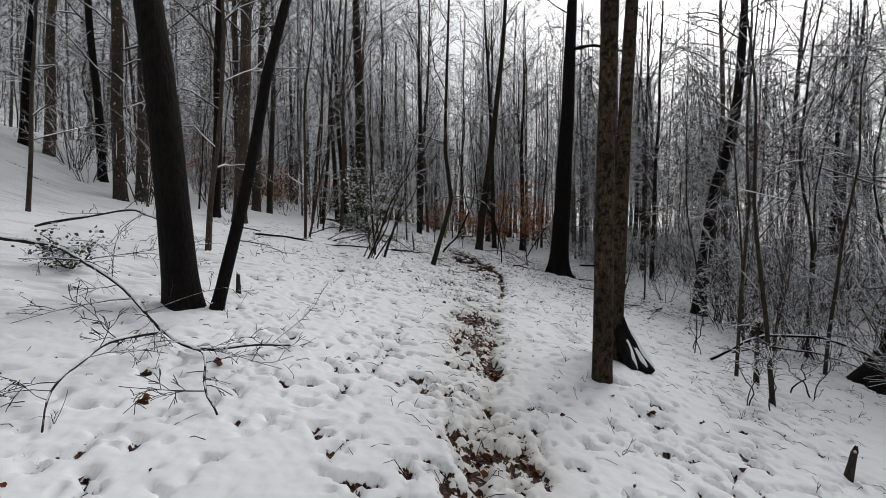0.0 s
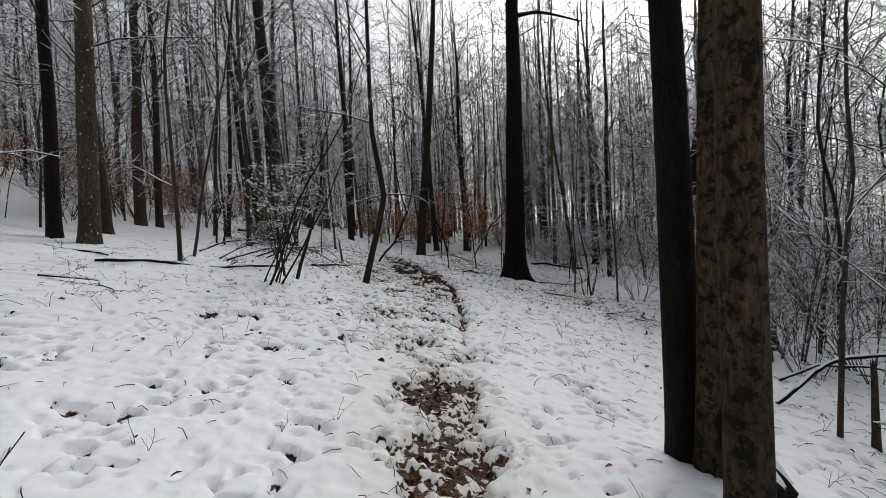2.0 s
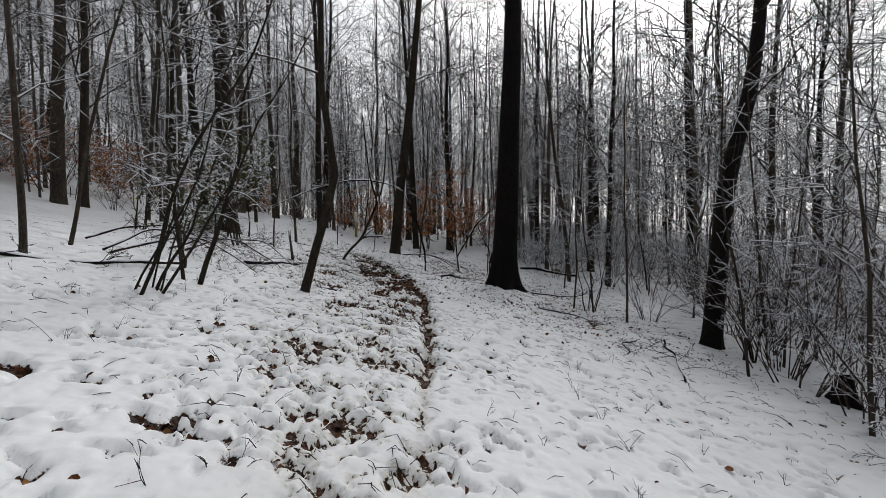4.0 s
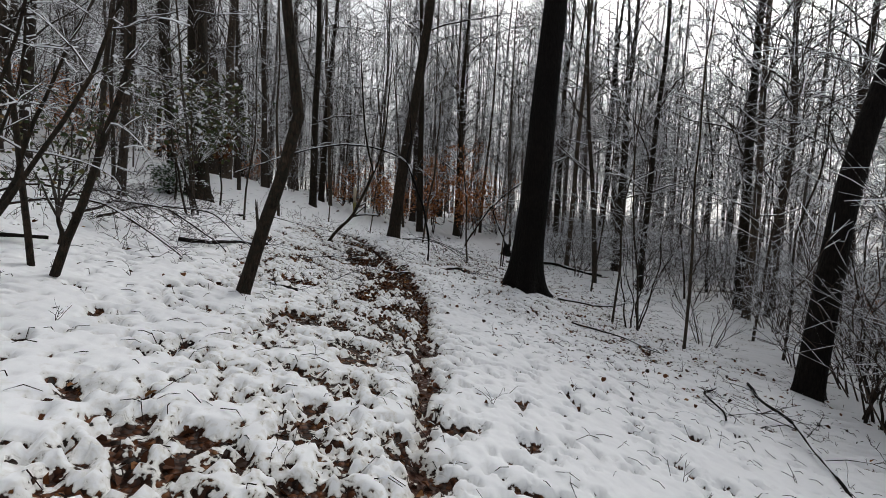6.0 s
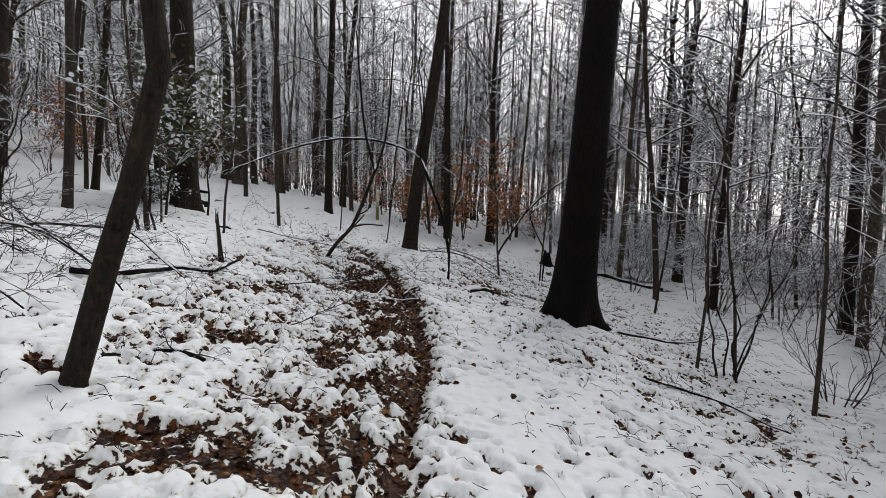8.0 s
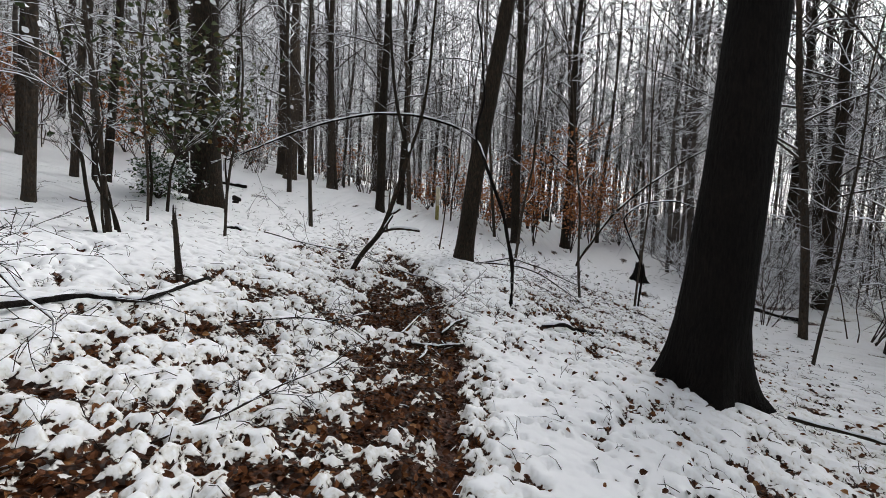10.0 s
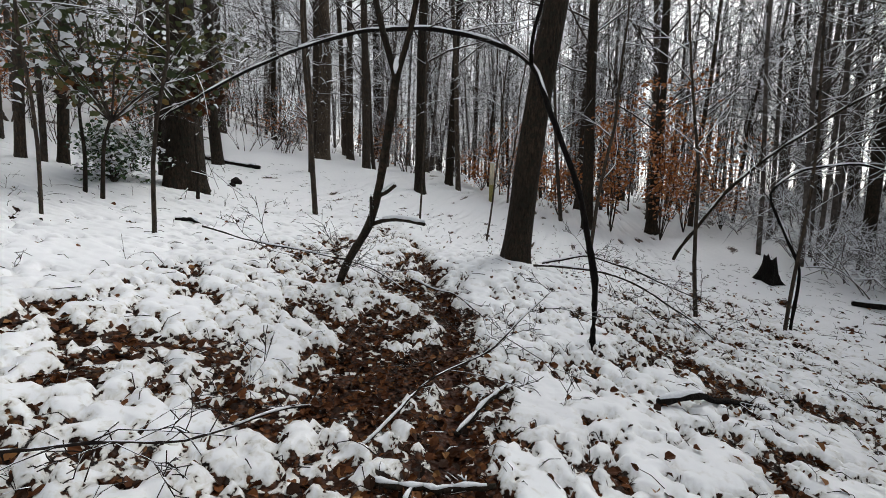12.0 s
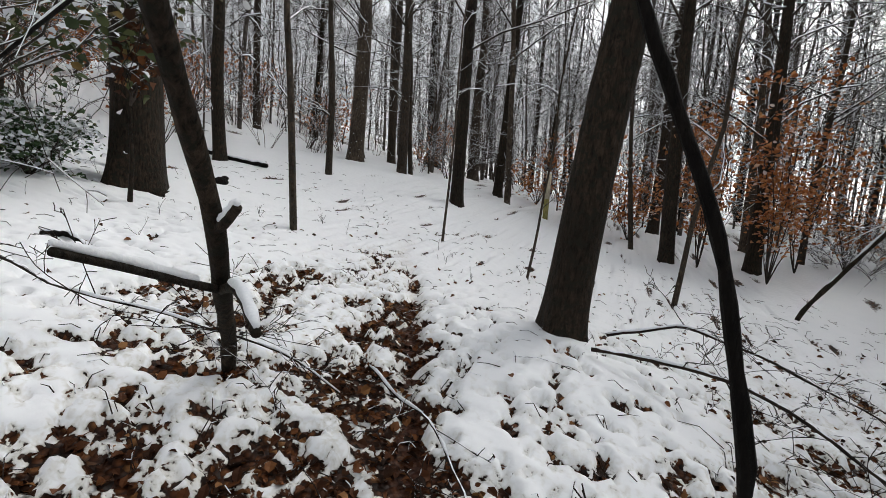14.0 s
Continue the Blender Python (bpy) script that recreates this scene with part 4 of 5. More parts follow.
def stem_shrub(label, x, y, stems, seed, lean=(0.0, 0.0), tall=3.0, r=0.02, reach=0.7):
    rng = np.random.RandomState(seed)
    z = height(x, y) - 0.04
    ob = thing("shrub", x, y, z, label, "shrub", "shrubs by the trail")
    for k in range(stems):
        a = rng.uniform(0, 6.3)
        st, fine = Geo(), Geo()
        foot = np.array((0.16 * math.cos(a), 0.16 * math.sin(a), 0))
        h = tall * rng.uniform(0.6, 1.1)
        top = foot + (lean[0] * h + rng.normal() * 0.16 * h, lean[1] * h + rng.normal() * 0.16 * h, h)
        q = wander(rng, foot, top, 12, 0.05)
        rad = r * rng.uniform(0.6, 1.2) * np.linspace(1, 0.3, 12)
        st.tube(q, rad, 7)
        sp = part("stem", st, [BARK_GREY], ob)
        for j in range(7):
            i = rng.randint(4, 12)
            limb(fine, rng, q[i], rng.normal(size=3) * (1, 1, 0.3) + (0, 0, 0.5), reach * rng.uniform(0.5, 1.1), 0.007, 2, 4, 1, 0.2, 4, 0.003)
        part("twigwork", fine, [TWIG, SNOW], sp, "fine twigs lined with snow")["kind"] = "stuff"
    return ob


stem_shrub("shrub of slanting dark stems with snowy twigs", -1.85, 10.95, 7, 31, (0.3, 0.0), 3.4, 0.019)
stem_shrub("cluster of slim leaning stems with snowy twigs", -1.7, 12.0, 2, 32, (0.16, -0.02), 4.2, 0.038)
stem_shrub("low frosted shrub beside the clearing", -2.75, 17.75, 4, 33, (0.0, 0.05), 3.2, 0.025)
stem_shrub("spindly shrub of dark stems on the leafy slope", 6.45, 16.2, 5, 34, (0.06, 0.0), 2.6, 0.016)
stem_shrub("spindly shrub of dark stems by a dark trunk", 8.0, 12.7, 6, 35, (0.05, 0.0), 2.5, 0.02)
stem_shrub("thin wiry shrub in deep snow", 4.6, 7.7, 3, 36, (0.05, 0.0), 1.4, 0.01, 0.4)
stem_shrub("thin wiry shrub in deep snow", 5.2, 6.1, 3, 37, (-0.05, 0.0), 1.2, 0.01, 0.4)
stem_shrub("thin wiry shrub in deep snow", 3.9, 5.0, 3, 38, (0.0, 0.0), 1.0, 0.008, 0.4)
stem_shrub("thin leaning stems among snow-bent twigs", -4.9, 17.6, 5, 39, (0.1, 0.0), 2.2, 0.02)

# saplings bowed down by the snow
bough("bowed_sapling", "slim sapling bowed into an arch over the trail", [(2.5, 19.5, 0.62), (2.5, 19.5, 1.3), (2.3, 19.5, 2.1), (1.98, 19.5, 2.85), (1.85, 19.5, 3.24), (1.4, 19.5, 3.45), (0.9, 19.5, 3.56), (0.2, 19.5, 3.57), (-0.5, 19.5, 3.45), (-1.17, 19.5, 3.25), (-1.75, 19.5, 3.0), (-2.2, 19.5, 2.8)], 0.031, 0.01, "sapling", 41, 16, 0.8, 1.0, BARK_DARK, False, 0.06)
bough("sapling_fork", "upright fork growing beside a bowed sapling", [(1.83, 19.48, 3.2), (1.86, 19.5, 4.0), (1.8, 19.5, 5.5)], 0.018, 0.01, "branch", 42, 5, 0.6, 0.0, BARK_DARK, False)
bough("bowed_sapling", "long slim sapling bent over under snow", [(4.75, 26.2, 0.5), (4.85, 26.15, 0.9), (5.2, 26.1, 1.4), (5.7, 26, 2.2), (6.5, 26, 3.1), (7.5, 26, 3.9), (8.8, 26, 4.6), (10.2, 26, 5.0), (11.6, 26, 5.05), (12.8, 26, 4.8)], 0.036, 0.012, "sapling", 43, 12, 0.9, 1.0, BARK_GREY, False, 0.06)
bough("bowed_sapling", "thin sapling looping over on the snowy slope", [(5.3, 22.1, 0.25), (5.35, 22.1, 1.2), (5.0, 22.1, 1.9), (4.8, 22.1, 2.2), (5.2, 22.2, 2.5), (6.0, 22.3, 2.6), (6.8, 22.4, 2.3), (7.2, 22.5, 1.6)], 0.022, 0.008, "sapling", 44, 9, 0.6, 1.0, BARK_DARK, False, 0.06)
bough("bowed_branch", "snow-topped branch arching low over the slope", [(4.6, 7.3, 0.0), (5.1, 7.4, 0.35), (5.8, 7.5, 0.62), (6.6, 7.5, 0.72), (7.3, 7.3, 0.6), (7.9, 7.0, 0.2)], 0.026, 0.016, "branch", 45, 5, 0.6, 1.0, BARK_DARK)
bough("bowed_branch", "snow-topped branch arching low over the slope", [(5.6, 8.3, 0.0), (6.4, 8.5, 0.25), (7.4, 8.6, 0.3), (8.4, 8.5, 0.1)], 0.02, 0.012, "branch", 46, 4, 0.5, 1.0, BARK_DARK)

# a broken young tree that leans out beside the bare litter
LEANER = (-0.2, 19.76)
arch = thing("broken_tree", *LEANER, height(*LEANER) - 0.14, "broken young tree leaning out with snow in its fork", "tree")
g = Geo()
g.tube(curve_pts([(-0.03, 0.03, -0.05), (0.3, -0.3, 0.42), (0.71, -0.75, 0.8), (0.84, -0.9, 1.08), (1.02, -1.2, 1.45), (1.2, -1.51, 1.87)], 22), np.linspace(0.043, 0.03, 22) * (1 + 0.07 * np.sin(np.arange(22) * 2.1)), 10)
part("trunk", g, [BARK_GREY], arch)
for pts, r0, r1 in (([(1.2, -1.51, 1.85), (1.11, -1.53, 2.1), (0.98, -1.51, 2.55), (0.82, -1.51, 4.3)], 0.024, 0.012), ([(1.2, -1.51, 1.85), (1.32, -1.56, 2.05), (1.42, -1.6, 2.55), (1.5, -1.6, 4.3)], 0.022, 0.01),
                    ([(0.71, -0.75, 0.8), (0.88, -0.86, 0.86), (1.08, -1.02, 0.88), (1.34, -1.24, 0.86)], 0.02, 0.014), ([(0.71, -0.75, 0.8), (0.82, -1.0, 0.88), (0.92, -1.25, 0.97), (1.02, -1.5, 1.05)], 0.017, 0.011), ([(0.84, -0.9, 1.06), (0.93, -0.95, 1.09), (1.02, -0.99, 1.15)], 0.02, 0.016)):
    g = Geo()
    g.tube(curve_pts(pts, 9), np.linspace(r0, r1, 9), 8)
    b = part("branch", g, [BARK_GREY], arch)
    if pts[-1][2] < 1.5:
        c = Geo()
        q = curve_pts(pts, 9)[2:]
        q[:, 2] += 0.02
        c.tube(q, np.linspace(r0, r1, 9)[2:] * np.array((0.8, 1.15, 0.95, 1.25, 1.0, 1.2, 0.7)), 7)
        part("snow_cap", c, [SNOW], b, "ridge of fresh snow")
g = Geo()
g.tube([(1.2, -1.51, 1.87), (1.21, -1.52, 1.93), (1.21, -1.52, 1.97), (1.21, -1.52, 1.99)], (0.02, 0.03, 0.022, 0.006), 9)
part("snow_cap", g, [SNOW], arch, "clump of snow in the fork")

# fallen wood
FALL = "fallen branch lying in snow"
bough("fallen_log", "long thin fallen log half sunk in snow", [(-4.7, 10.9, 0.03), (-3.8, 11.55, 0.04), (-3.0, 12.1, 0.03), (-2.2, 12.7, 0.05)], 0.026, 0.018, "log", 51, 5, 0.4, 0.5, BARK_DARK)
bough("fallen_log", "thin fallen log half sunk in snow", [(-6.8, 12.6, 0.03), (-5.6, 12.2, 0.03), (-4.9, 11.6, 0.02)], 0.022, 0.016, "log", 52, 4, 0.4, 0.6, BARK_DARK)
bough("fallen_branch", "long forked branch fallen beside a trunk", [(-5.4, 5.1, 0.28), (-4.6, 5.0, 0.3), (-3.9, 4.6, 0.25), (-3.1, 4.1, 0.12), (-2.5, 3.7, 0.08), (-2.05, 3.4, 0.05), (-1.75, 3.6, 0.1), (-1.45, 3.95, 0.03)], 0.022, 0.008, "branch", 53, 14, 0.7, 0.9, BARK_GREY)
bough("fallen_branch", "thin forked branch arching out of the snow", [(-2.05, 3.4, 0.05), (-1.75, 3.0, 0.18), (-1.55, 2.75, 0.2), (-1.38, 2.5, 0.02)], 0.012, 0.006, "branch", 54, 6, 0.4, 0.6, TWIG_BARE)
bough("fallen_branch", "thin forked branch arching out of the snow", [(-2.3, 3.4, 0.12), (-2.35, 2.9, 0.22), (-2.3, 2.4, 0.2), (-2.15, 2.05, 0.02)], 0.012, 0.005, "branch", 55, 8, 0.45, 0.6, TWIG_BARE)
bough("fallen_branch", "snowy branch arching beside a leaning trunk", [(-6.6, 6.9, 0.1), (-5.9, 7.1, 0.35), (-5.0, 7.0, 0.6), (-4.4, 6.7, 0.55), (-3.9, 6.2, 0.05)], 0.02, 0.009, "branch", 56, 9, 0.6, 0.9, BARK_GREY)
bough("fallen_branch", FALL, [(-4.4, 9.2, 0.02), (-3.7, 9.1, 0.06), (-3.2, 8.7, 0.02)], 0.013, 0.007, "branch", 57, 5, 0.4, 0.4, TWIG_BARE)
bough("fallen_branch", "crooked dark branch lying across snow", [(-1.75, 14.7, 0.03), (-1.3, 15.0, 0.05), (-1.25, 15.7, 0.04), (-0.9, 16.0, 0.05), (-0.85, 16.5, 0.05), (-1.0, 17.15, 0.06)], 0.03, 0.018, "branch", 58, 4, 0.5, 0.45, BARK_DARK)
bough("fallen_branch", "dark branch end in lumpy snow", [(-0.5, 13.1, 0.02), (-0.2, 13.5, 0.05), (0.15, 13.4, 0.03)], 0.026, 0.018, "branch", 59, 2, 0.3, 0.4, BARK_DARK)
bough("stick", "snow-covered stick lying on brown leaves", [(1.28, 17.15, 0.03), (1.55, 17.2, 0.04), (1.88, 17.32, 0.04)], 0.018, 0.014, "stick", 60, 1, 0.2, 1.0, BARK_GREY)
bough("stick", "snow-covered stick lying on brown leaves", [(1.58, 17.75, 0.03), (1.7, 18.1, 0.05), (1.85, 18.5, 0.04)], 0.018, 0.014, "stick", 61, 1, 0.2, 1.0, BARK_GREY)
bough("stick", "short stick lying on brown leaves", [(1.44, 16.8, 0.02), (1.5, 17.0, 0.04), (1.46, 17.2, 0.03)], 0.014, 0.01, "stick", 62, 1, 0.15, 1.0, BARK_GREY)
bough("fallen_branch", "rotten dark branch on the snowy slope", [(2.9, 18.65, 0.02), (3.2, 18.85, 0.06), (3.5, 19.1, 0.05), (4.2, 19.55, 0.03)], 0.034, 0.014, "branch", 63, 3, 0.3, 0.3, BARK_DARK)
bough("fallen_branch", "forked branch fallen across the leaf litter", [(-1.4, 19.2, 0.25), (-0.6, 19.3, 0.3), (0.1, 19.6, 0.25), (0.6, 19.9, 0.05)], 0.009, 0.005, "branch", 65, 12, 0.7, 0.5, TWIG_BARE)
bough("fallen_branch", "forked branch fallen across the leaf litter", [(0.55, 20.2, 0.05), (0.9, 20.0, 0.15), (1.2, 19.7, 0.12), (1.5, 19.4, 0.08), (1.6, 19.0, 0.03)], 0.01, 0.005, "branch", 66, 9, 0.45, 0.3, TWIG_BARE)
bough("fallen_branch", "twiggy branch propped beside the trail", [(1.1, 17.4, 0.0), (1.35, 17.9, 0.2), (1.75, 18.3, 0.4), (2.1, 18.7, 0.65)], 0.009, 0.004, "branch", 67, 8, 0.5, 0.2, TWIG_BARE)
bough("fallen_branch", "twiggy branch propped beside the trail", [(0.3, 14.6, 0.0), (0.6, 15.1, 0.12), (1.0, 15.7, 0.3), (1.1, 16.2, 0.38)], 0.008, 0.004, "branch", 68, 7, 0.45, 0.2, TWIG_BARE)
bough("fallen_branch", "dark twig lying on patchy snow", [(-0.3, 16.4, 0.02), (0.1, 16.6, 0.12), (0.6, 16.9, 0.2), (0.9, 17.3, 0.26)], 0.009, 0.004, "branch", 69, 7, 0.5, 0.3, TWIG_BARE)
bough("fallen_branch", "brushy fallen branch at the foot of a tree", [(1.9, 21.1, 0.05), (2.6, 21.0, 0.3), (3.3, 20.9, 0.35), (4.0, 20.9, 0.05)], 0.016, 0.007, "branch", 70, 14, 0.6, 0.5, TWIG_BARE)
bough("fallen_branch", "brushy fallen branch at the foot of a tree", [(2.0, 21.9, 0.05), (2.7, 22.3, 0.35), (3.5, 22.4, 0.3), (4.3, 22.6, 0.05)], 0.016, 0.007, "branch", 71, 12, 0.6, 0.6, TWIG_BARE)
bough("fallen_branch", "dark dead branch on the open slope", [(6.7, 13.5, 0.03), (5.9, 12.2, 0.08), (5.4, 11.3, 0.06), (4.95, 10.5, 0.03)], 0.022, 0.012, "branch", 72, 10, 0.7, 0.4, BARK_DARK)
bough("fallen_branch", "dark dead branch on the open slope", [(5.9, 13.2, 0.03), (5.3, 12.6, 0.06), (4.9, 11.9, 0.03)], 0.014, 0.009, "branch", 73, 6, 0.5, 0.3, BARK_DARK)
bough("fallen_branch", "thin branch on the leafy slope", [(4.7, 15.3, 0.02), (5.3, 15.0, 0.06), (5.9, 14.4, 0.02)], 0.014, 0.008, "branch", 74, 6, 0.5, 0.4, BARK_DARK)
bough("fallen_branch", "curved bare branch over the leafy slope", [(5.2, 17.2, 0.05), (6.0, 17.0, 0.15), (6.8, 17.2, 0.3), (7.4, 17.8, 0.6)], 0.02, 0.01, "branch", 75, 8, 0.5, 0.6, BARK_GREY)
bough("fallen_log", "dark log lying in snow up the bank", [(-6.8, 25.4, 0.06), (-6.0, 25.5, 0.08), (-5.2, 25.6, 0.06)], 0.06, 0.05, "log", 76, 0, 0, 0.9, BARK_DARK)
bough("fallen_log", "short dark log in snow", [(-2.5, 20.0, 0.0), (-2.35, 20.12, 0.03), (-2.2, 20.2, 0.0)], 0.028, 0.022, "log", 77, 0, 0, 0.7, BARK_DARK)
bough("fallen_log", "fallen trunk across the snowy hollow", [(7.4, 24.6, 0.05), (8.4, 24.2, 0.1), (9.6, 23.6, 0.06)], 0.06, 0.04, "log", 78, 4, 0.5, 0.9, BARK_DARK)
for k, (x, y, a) in enumerate(((-2.3, 13.2, 0.3), (-2.9, 13.9, 1.0), (-2.1, 14.4, -0.2), (-3.4, 14.6, 0.6), (-1.9, 15.0, 0.2), (-3.0, 15.4, -0.4))):
    c, d = math.cos(a), math.sin(a)
    bough("fallen_branch", "twiggy fallen branch in a snowy brush pile", [(x - 1.0 * c, y - 1.0 * d, 0.05), (x - 0.3 * c, y - 0.3 * d, 0.4), (x + 0.4 * c, y + 0.4 * d, 0.5), (x + 1.1 * c, y + 1.1 * d, 0.1)], 0.018, 0.007, "branch", 80 + k, 16, 0.7, 0.7, TWIG_BARE)


def stump(label, x, y, d, h, seed, lean=0.0):
    """A broken-off stump with a ragged top and a flared foot."""
    rng = np.random.RandomState(seed)
    ob = thing("stump", x, y, height(x, y) - 0.05, label, "stump")
    g = Geo()
    n = 14
    lv = np.array([0, 0.06, 0.16, 0.4, 0.7, 0.9, 1.0]) * h
    k, ph, spur = 4, rng.uniform(0, 6), 1.2 if d > 0.2 else 0.3
    rag = rng.uniform(-0.22, 0.12, n) * h
    v = []
    for z in lv:
        for j in range(n):
            a = j * 2 * math.pi / n
            r = d / 2 * (1 + spur * math.exp(-z / (0.25 * h + 0.03)) * (0.55 + 0.55 * math.cos(k * a + ph))) * (1 - 0.32 * z / h) * (1 + 0.07 * math.sin(5 * a + 9 * z))
            v.append((r * math.cos(a) + lean * z, r * math.sin(a), z + (rag[j] if z == h else 0)))
    f = [(i * n + j, i * n + (j + 1) % n, (i + 1) * n + (j + 1) % n, (i + 1) * n + j) for i in range(len(lv) - 1) for j in range(n)]
    v.append((lean * h, 0, h * 0.8))
    f += [((len(lv) - 1) * n + j, (len(lv) - 1) * n + (j + 1) % n, len(v) - 1) for j in range(n)]
    g.add(v, f)
    part("wood", g, [BARK_DARK if d > 0.2 else BARK_WOODS], ob)
    c = Geo()
    c.tube([(lean * h, 0, h * 0.78), (lean * h, 0, h * 0.9), (lean * h, 0, h * 0.96)], (d * 0.24, d * 0.2, d * 0.06), 9)
    part("snow_cap", c, [SNOW], ob, "pad of snow on the broken top")


stump("dark rotten stump standing in snow", 6.42, 25.5, 0.3, 0.55, 91)
stump("dark broken stump among snowy brush", 7.75, 10.8, 0.3, 0.5, 92, 0.1)
stump("large black upturned stump in snow", 7.9, 7.8, 0.55, 1.0, 93, 0.4)
stump("thin broken stub poking from snow", -2.57, 5.38, 0.06, 0.3, 94)
stump("thin broken stub poking from snow", 4.7, 6.3, 0.07, 0.85, 95)
stump("thin broken stub poking from snow", 3.72, 3.65, 0.07, 0.3, 96, 0.2)
stump("slim cut sapling stub standing in snow", -1.15, 16.9, 0.065, 0.78, 97, -0.1)

# rocks up the bank
for k, (x, y, r) in enumerate(((-4.36, 23.6, 0.11), (-4.15, 23.2, 0.08), (-4.6, 23.9, 0.07))):
    bm = bmesh.new()
    bmesh.ops.create_icosphere(bm, subdivisions=3, radius=r)
    for v in bm.verts:
        v.co *= 1 + 0.25 * noise.noise(v.co * 9 + Vector((k, 0, 0)))
        v.co.z *= 0.75
    me = bpy.data.meshes.new("rock")
    bm.to_mesh(me)
    bm.free()
    me.materials.append(BARK_DARK)
    ob = tagged(new("rock", me), "small dark rock half covered by snow", "rock", "rocks on the bank")
    ob.matrix_basis = pose(x, y, height(x, y) + r * 0.25)

# trail marker post
POST = bark("weathered_pale_wood", (0.36, 0.34, 0.27), (0.6, 0.57, 0.46))
POST_FOOT = bark("algae_stained_wood", (0.2, 0.2, 0.07), (0.36, 0.34, 0.14))


def box(geo, lo, hi, bevel):
    """An upright bar with its long edges cut off."""
    (x0, y0, z0), (x1, y1, z1) = lo, hi
    ring = [(x0 + bevel, y0), (x1 - bevel, y0), (x1, y0 + bevel), (x1, y1 - bevel), (x1 - bevel, y1), (x0 + bevel, y1), (x0, y1 - bevel), (x0, y0 + bevel)]
    v = [(x, y, z) for z in (z0, z1) for x, y in ring]
    geo.add(v, [(i, (i + 1) % 8, 8 + (i + 1) % 8, 8 + i) for i in range(8)] + [tuple(range(8))[::-1], tuple(range(8, 16))])


post = thing("marker_post", -0.05, 32.1, height(-0.05, 32.1) - 0.1, "pale wooden trail marker post with greenish foot", "post")
g = Geo()
box(g, (-0.075, -0.06, 0), (0.075, 0.06, 0.72), 0.012)
part("foot", g, [POST_FOOT], post, "algae-green lower half of the post")
g = Geo()
box(g, (-0.075, -0.06, 0.72), (0.075, 0.06, 1.5), 0.012)
part("shaft", g, [POST], post)
g = Geo()
g.tube([(0, 0, 1.5), (0, 0, 1.53), (0, 0, 1.56)], (0.085, 0.075, 0.03), 8)
part("snow_cap", g, [SNOW], post, "cap of fresh snow")


def leafy_bush(name, label, x, y, wide, tall, leaves, size, mat, seed, stems=7, lift=0.0, category="shrub", droop=0.3, shift=(0.0, 0.0)):
    """Thin stems hung with single leaves."""
    rng = np.random.RandomState(seed)
    ob = thing(name, x, y, height(x, y) - 0.03, label, category, "leafy shrubs")
    wood, fol = Geo(), Geo()
    ends = []
    for k in range(stems):
        a, h = rng.uniform(0, 6.3), tall * rng.uniform(0.55, 1.0)
        top = np.array((math.cos(a) * wide * rng.uniform(0.2, 0.9), math.sin(a) * wide * rng.uniform(0.2, 0.9), lift + h))
        top[:2] += shift
        q = wander(rng, (0, 0, 0) if not lift else (shift[0] * 0.6, shift[1] * 0.6, lift), top, 7, 0.04)
        wood.tube(q, np.linspace(0.014, 0.005, 7), 5)
        ends += list(q[2:])
        for j in range(5):
            i = rng.randint(2, 7)
            e = q[i] + rng.normal(size=3) * (0.3, 0.3, 0.16) * wide
            wood.tube([q[i], (q[i] + e) / 2 + (0, 0, 0.03), e], (0.006, 0.005, 0.004), 3)
            ends += [e, (q[i] + e) / 2]
    for k in range(leaves):
        p = ends[rng.randint(len(ends))] + rng.normal(size=3) * (0.1, 0.1, 0.08) * max(wide, 0.6)
        p[2] = max(p[2], 0.03)
        fol.leaf(p, size * rng.uniform(0.7, 1.3), rng, 0, droop)
    if lift:
        st = Geo()
        st.tube(curve_pts([(0, 0, -0.05), (0.05, 0, lift * 0.5), (shift[0] * 0.25, shift[1] * 0.25, lift * 0.8), (shift[0] * 0.6, shift[1] * 0.6, lift + 0.05)], 12), np.linspace(0.03, 0.016, 12), 7)
        part("stem", st, [BARK_GREY], ob)
    part("branchwork", wood, [TWIG], ob)["kind"] = "stuff"
    part("foliage", fol, [mat], ob)["kind"] = "stuff"
    return ob


leafy_bush("holly_bush", "low evergreen bush bowed under snow", -4.5, 20.95, 0.75, 0.85, 2400, 0.065, HOLLY, 301, 14)
leafy_bush("holly_bush", "small evergreen bush dusted with snow", -4.6, 5.2, 0.5, 0.5, 420, 0.05, HOLLY, 302, 8)
leafy_bush("evergreen_sapling", "sapling with olive leaves carrying snow", -3.6, 20.0, 1.9, 2.3, 1250, 0.11, GREENLEAF, 303, 16, 1.0, "sapling", 0.3, (0.25, 0.1))
leafy_bush("evergreen_sapling", "slim evergreen beside bare stems dusted with snow", -2.2, 12.9, 0.8, 1.7, 320, 0.06, GREENLEAF, 305, 6, 0.3, "sapling")
leafy_bush("beech_sapling", "young beech with a few curled brown leaves", -3.3, 21.3, 0.5, 0.9, 70, 0.13, LITTER, 306, 4, 1.1, "sapling", 1.0)
leafy_bush("beech_sapling", "young beech with a few curled brown leaves", -4.0, 20.1, 0.5, 0.8, 60, 0.13, LITTER, 307, 4, 1.1, "sapling", 1.0)
BEECH = "young beech keeping its rust-coloured leaves"
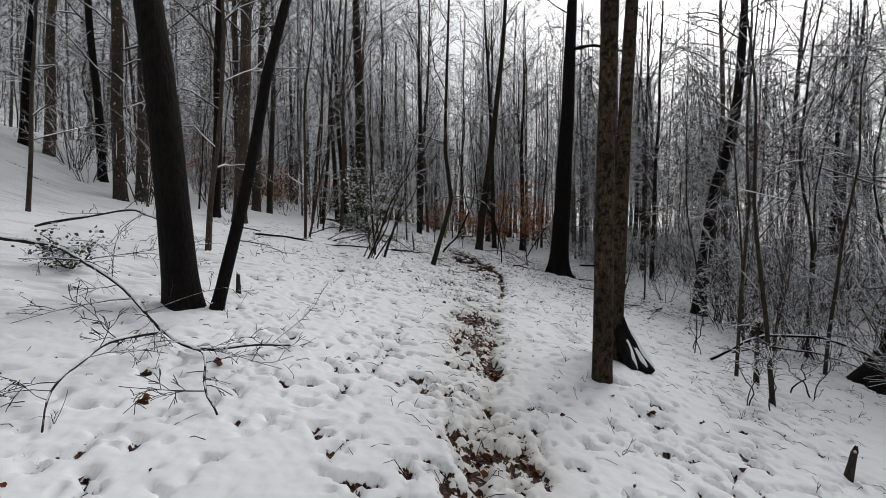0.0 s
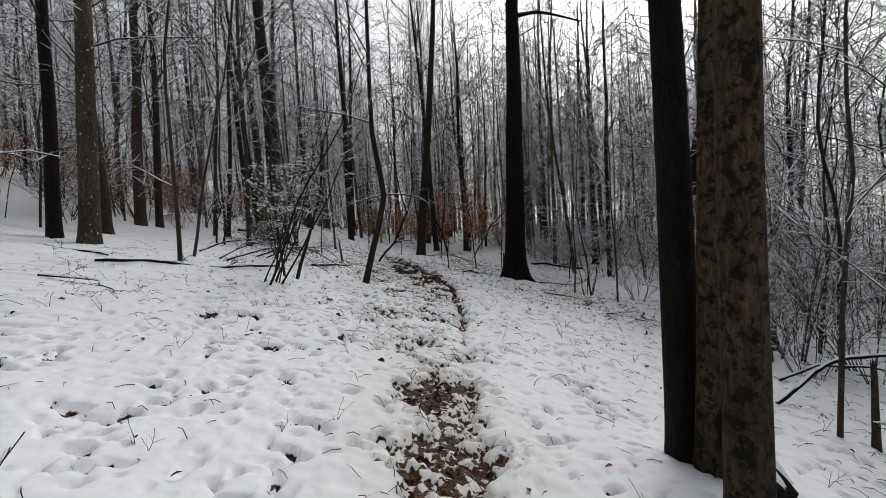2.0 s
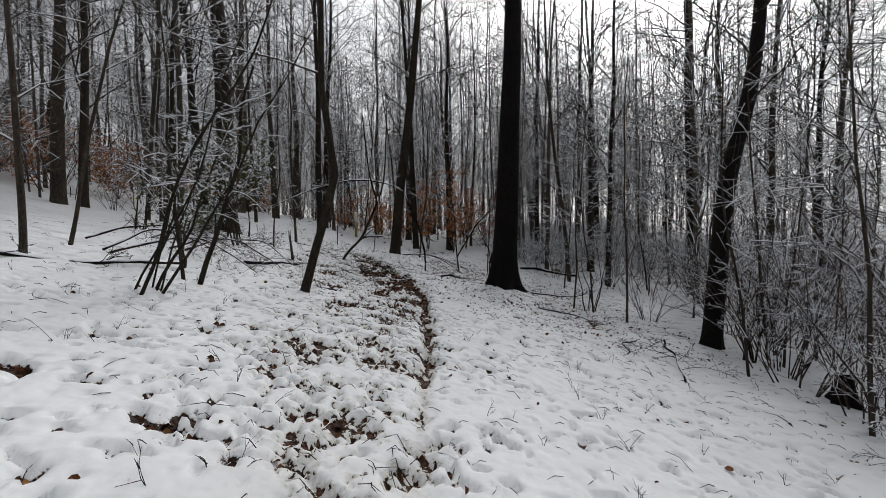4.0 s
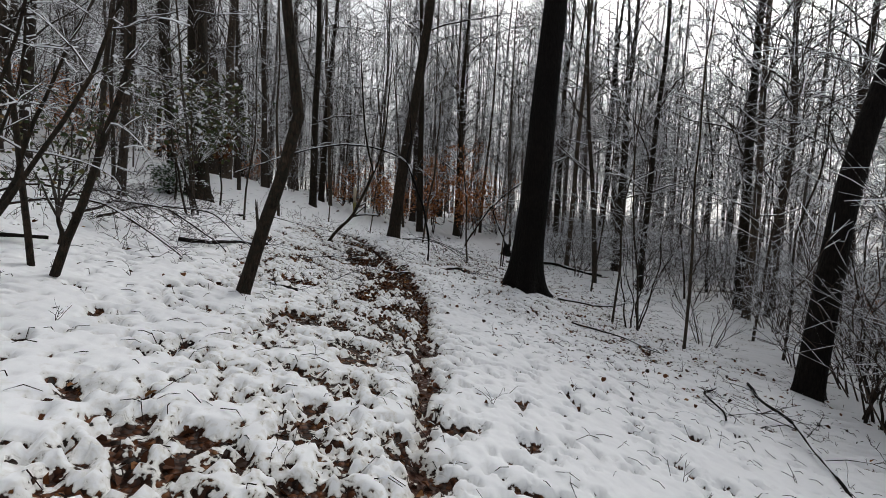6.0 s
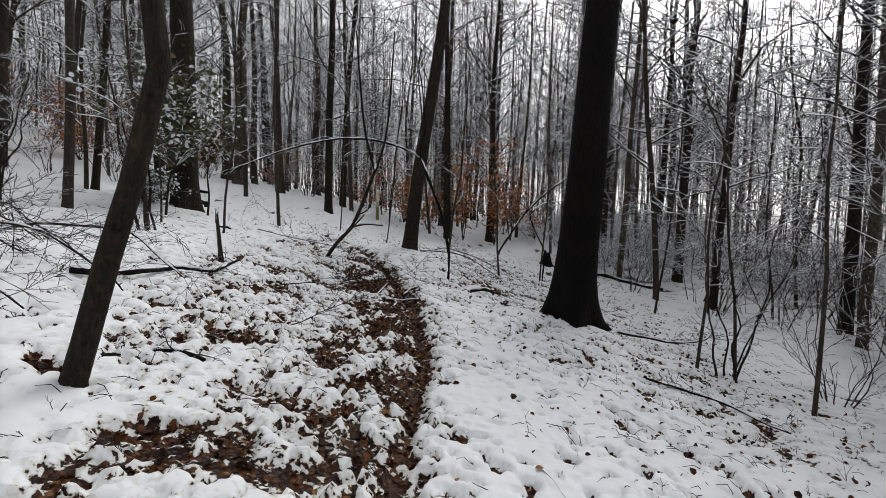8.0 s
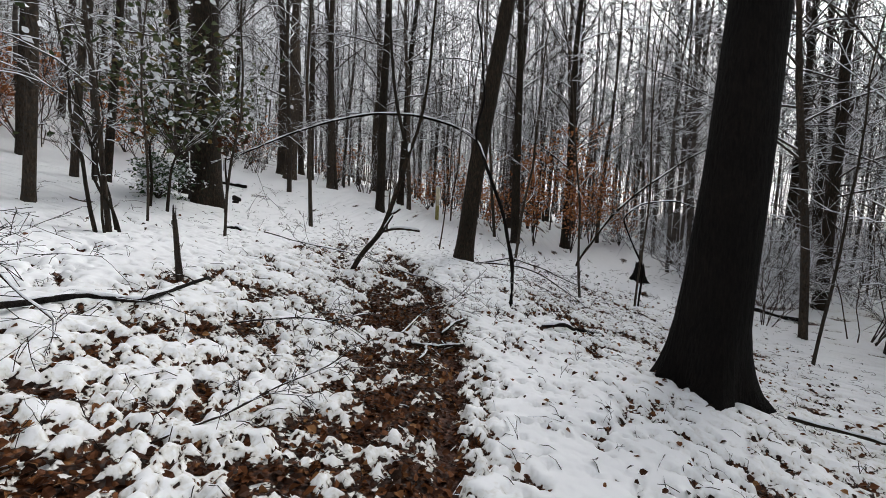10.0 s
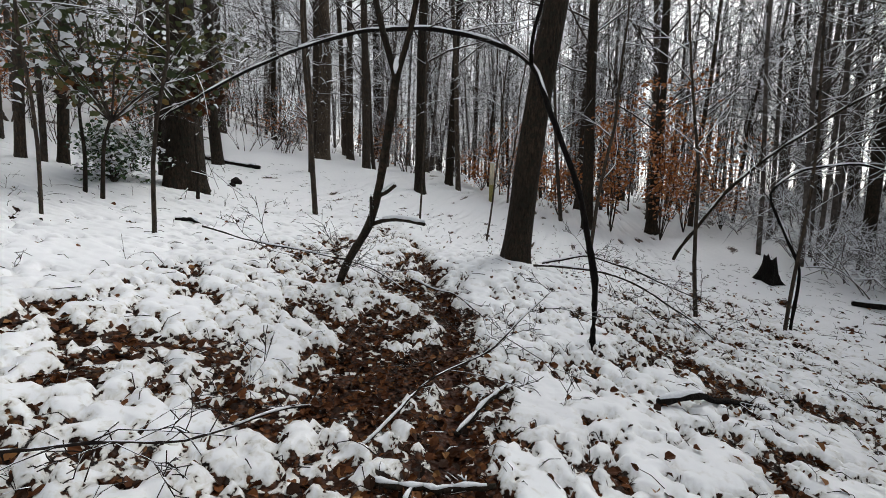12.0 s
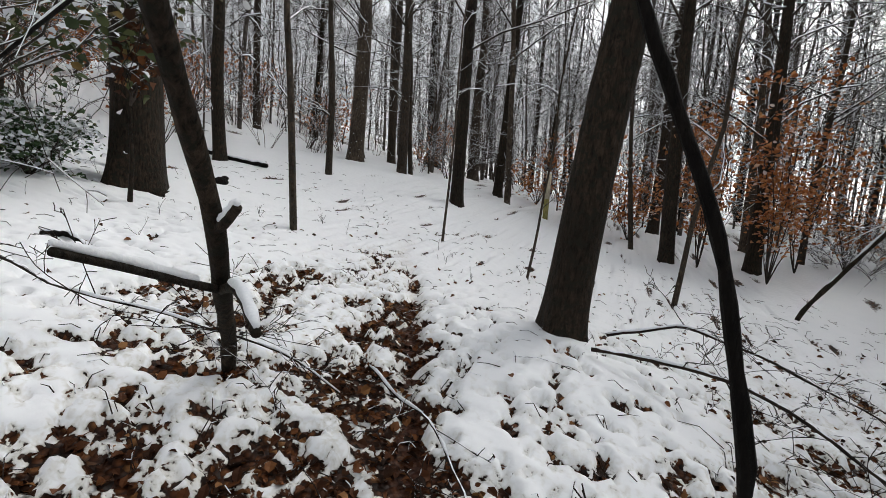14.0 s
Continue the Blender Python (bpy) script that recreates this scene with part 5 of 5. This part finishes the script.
for k, (x, y, w, t, n) in enumerate(((3.9, 29.6, 1.3, 4.2, 1300), (5.2, 29.2, 1.2, 4.6, 1300), (1.2, 33.6, 1.4, 3.0, 1100), (2.4, 31.6, 1.2, 2.8, 900), (6.4, 31.5, 1.3, 4.4, 900), (-0.9, 35.5, 1.4, 2.6, 800),
                                     (-11.5, 23.6, 1.8, 2.4, 1200), (-13.2, 25.2, 1.8, 2.4, 1000), (-9.8, 26.4, 1.5, 2.0, 800), (-12.1, 29.9, 1.7, 2.6, 1100), (-13.6, 26.8, 1.7, 2.6, 1000), (-9.6, 34.0, 1.7, 2.4, 900), (-12.4, 33.0, 1.7, 2.6, 900), (-15.0, 23.0, 1.6, 2.4, 800), (-6.5, 38.0, 1.7, 2.4, 800), (15.2, 18.4, 0.9, 1.6, 300), (8.0, 33.0, 1.3, 3.4, 700))):
    leafy_bush("beech_shrub", BEECH, x, y, w, t, n, 0.1, RUST, 320 + k, 9)

# ---- litter and twigs on the ground ----


def scatter():
    rng = np.random.RandomState(9)
    twig, leaf, sprig = Geo(), Geo(), Geo()
    x, y = rng.uniform(-6, 9, 24000), rng.uniform(1.2, 27, 24000)
    keep = np.nonzero(rng.rand(24000) < 0.2 + 1.1 * bareness(x, y)[0] + 0.25 * (x > 3))[0][:5200]
    x, y = x[keep], y[keep]
    a, run = rng.uniform(0, 6.3, len(x)), rng.uniform(0.04, 0.16, len(x)) * np.where(rng.rand(len(x)) < 0.1, 2.2, 1)
    ex, ey = x + run * np.cos(a), y + run * np.sin(a)
    z, ez = surface(x, y) + 0.006, surface(ex, ey) + 0.006
    for i in range(len(x)):
        twig.tube([(x[i], y[i], z[i]), ((x[i] + ex[i]) / 2 + rng.normal() * 0.01, (y[i] + ey[i]) / 2, max(z[i], ez[i]) + rng.uniform(0, 0.012)), (ex[i], ey[i], ez[i])], (0.0035, 0.003, 0.002), 3, cap=False)
    x, y = rng.uniform(-3.5, 8, 150000), rng.uniform(1.5, 25, 150000)
    d = snow_depth(x, y)[0]
    pepper = 0.006 + 0.14 * np.clip(bareness(x, y)[0], 0, 0.8) * (x > 2.3)
    keep = ((d < 0.1) | (rng.rand(len(x)) < pepper)) & ((y > 12.5) | (rng.rand(len(x)) < 0.3))
    x, y = x[keep][:19000], y[keep][:19000]
    z = surface(x, y)
    for i in range(len(x)):
        leaf.leaf((x[i], y[i], z[i] + rng.uniform(0.002, 0.02)), rng.uniform(0.03, 0.075), rng)
    for k in range(420):
        x, y = rng.uniform(-5, 8), rng.uniform(1.8, 24)
        if abs(x - float(trail(y))) < 0.5:
            continue
        z = height(x, y)
        for j in range(rng.randint(1, 4)):
            w = np.array((rng.normal() * 0.4, rng.normal() * 0.4, 1.0))
            limb(sprig, rng, (x, y, z - 0.01), w, rng.uniform(0.06, 0.22), 0.0026, 1, 3, None, 0.2, 3, 0.0016, 2)
    for geo, name, mat, label, cat in ((twig, "twig_litter", TWIG_BARE, "dark bits of twig scattered on snow", "twigs"), (leaf, "leaf_litter", LITTER, "wet brown fallen leaves showing through snow", "leaves"), (sprig, "dead_weeds", TWIG_BARE, "dry weed stalks poking through snow", "weeds")):
        tagged(new(name, geo.mesh(name, [mat], False)), label, cat, kind="stuff")


scatter()

# single large leaves on the snow
for k, (x, y) in enumerate(((-1.62, 4.35), (-1.9, 2.55), (-0.75, 9.95), (-0.5, 9.0), (-1.75, 3.3), (0.95, 15.2), (2.1, 4.0))):
    rng = np.random.RandomState(600 + k)
    g = Geo()
    for j in range(5):
        g.leaf((0, 0, 0.01), 0.065, rng)
    ob = tagged(new("fallen_leaf", g.mesh("fallen_leaf", [LITTER], False)), "curled brown oak leaf lying on snow", "leaf", "loose leaves")
    ob.matrix_basis = pose(x, y, height(x, y) + 0.01, 0, 0, 50 * k)
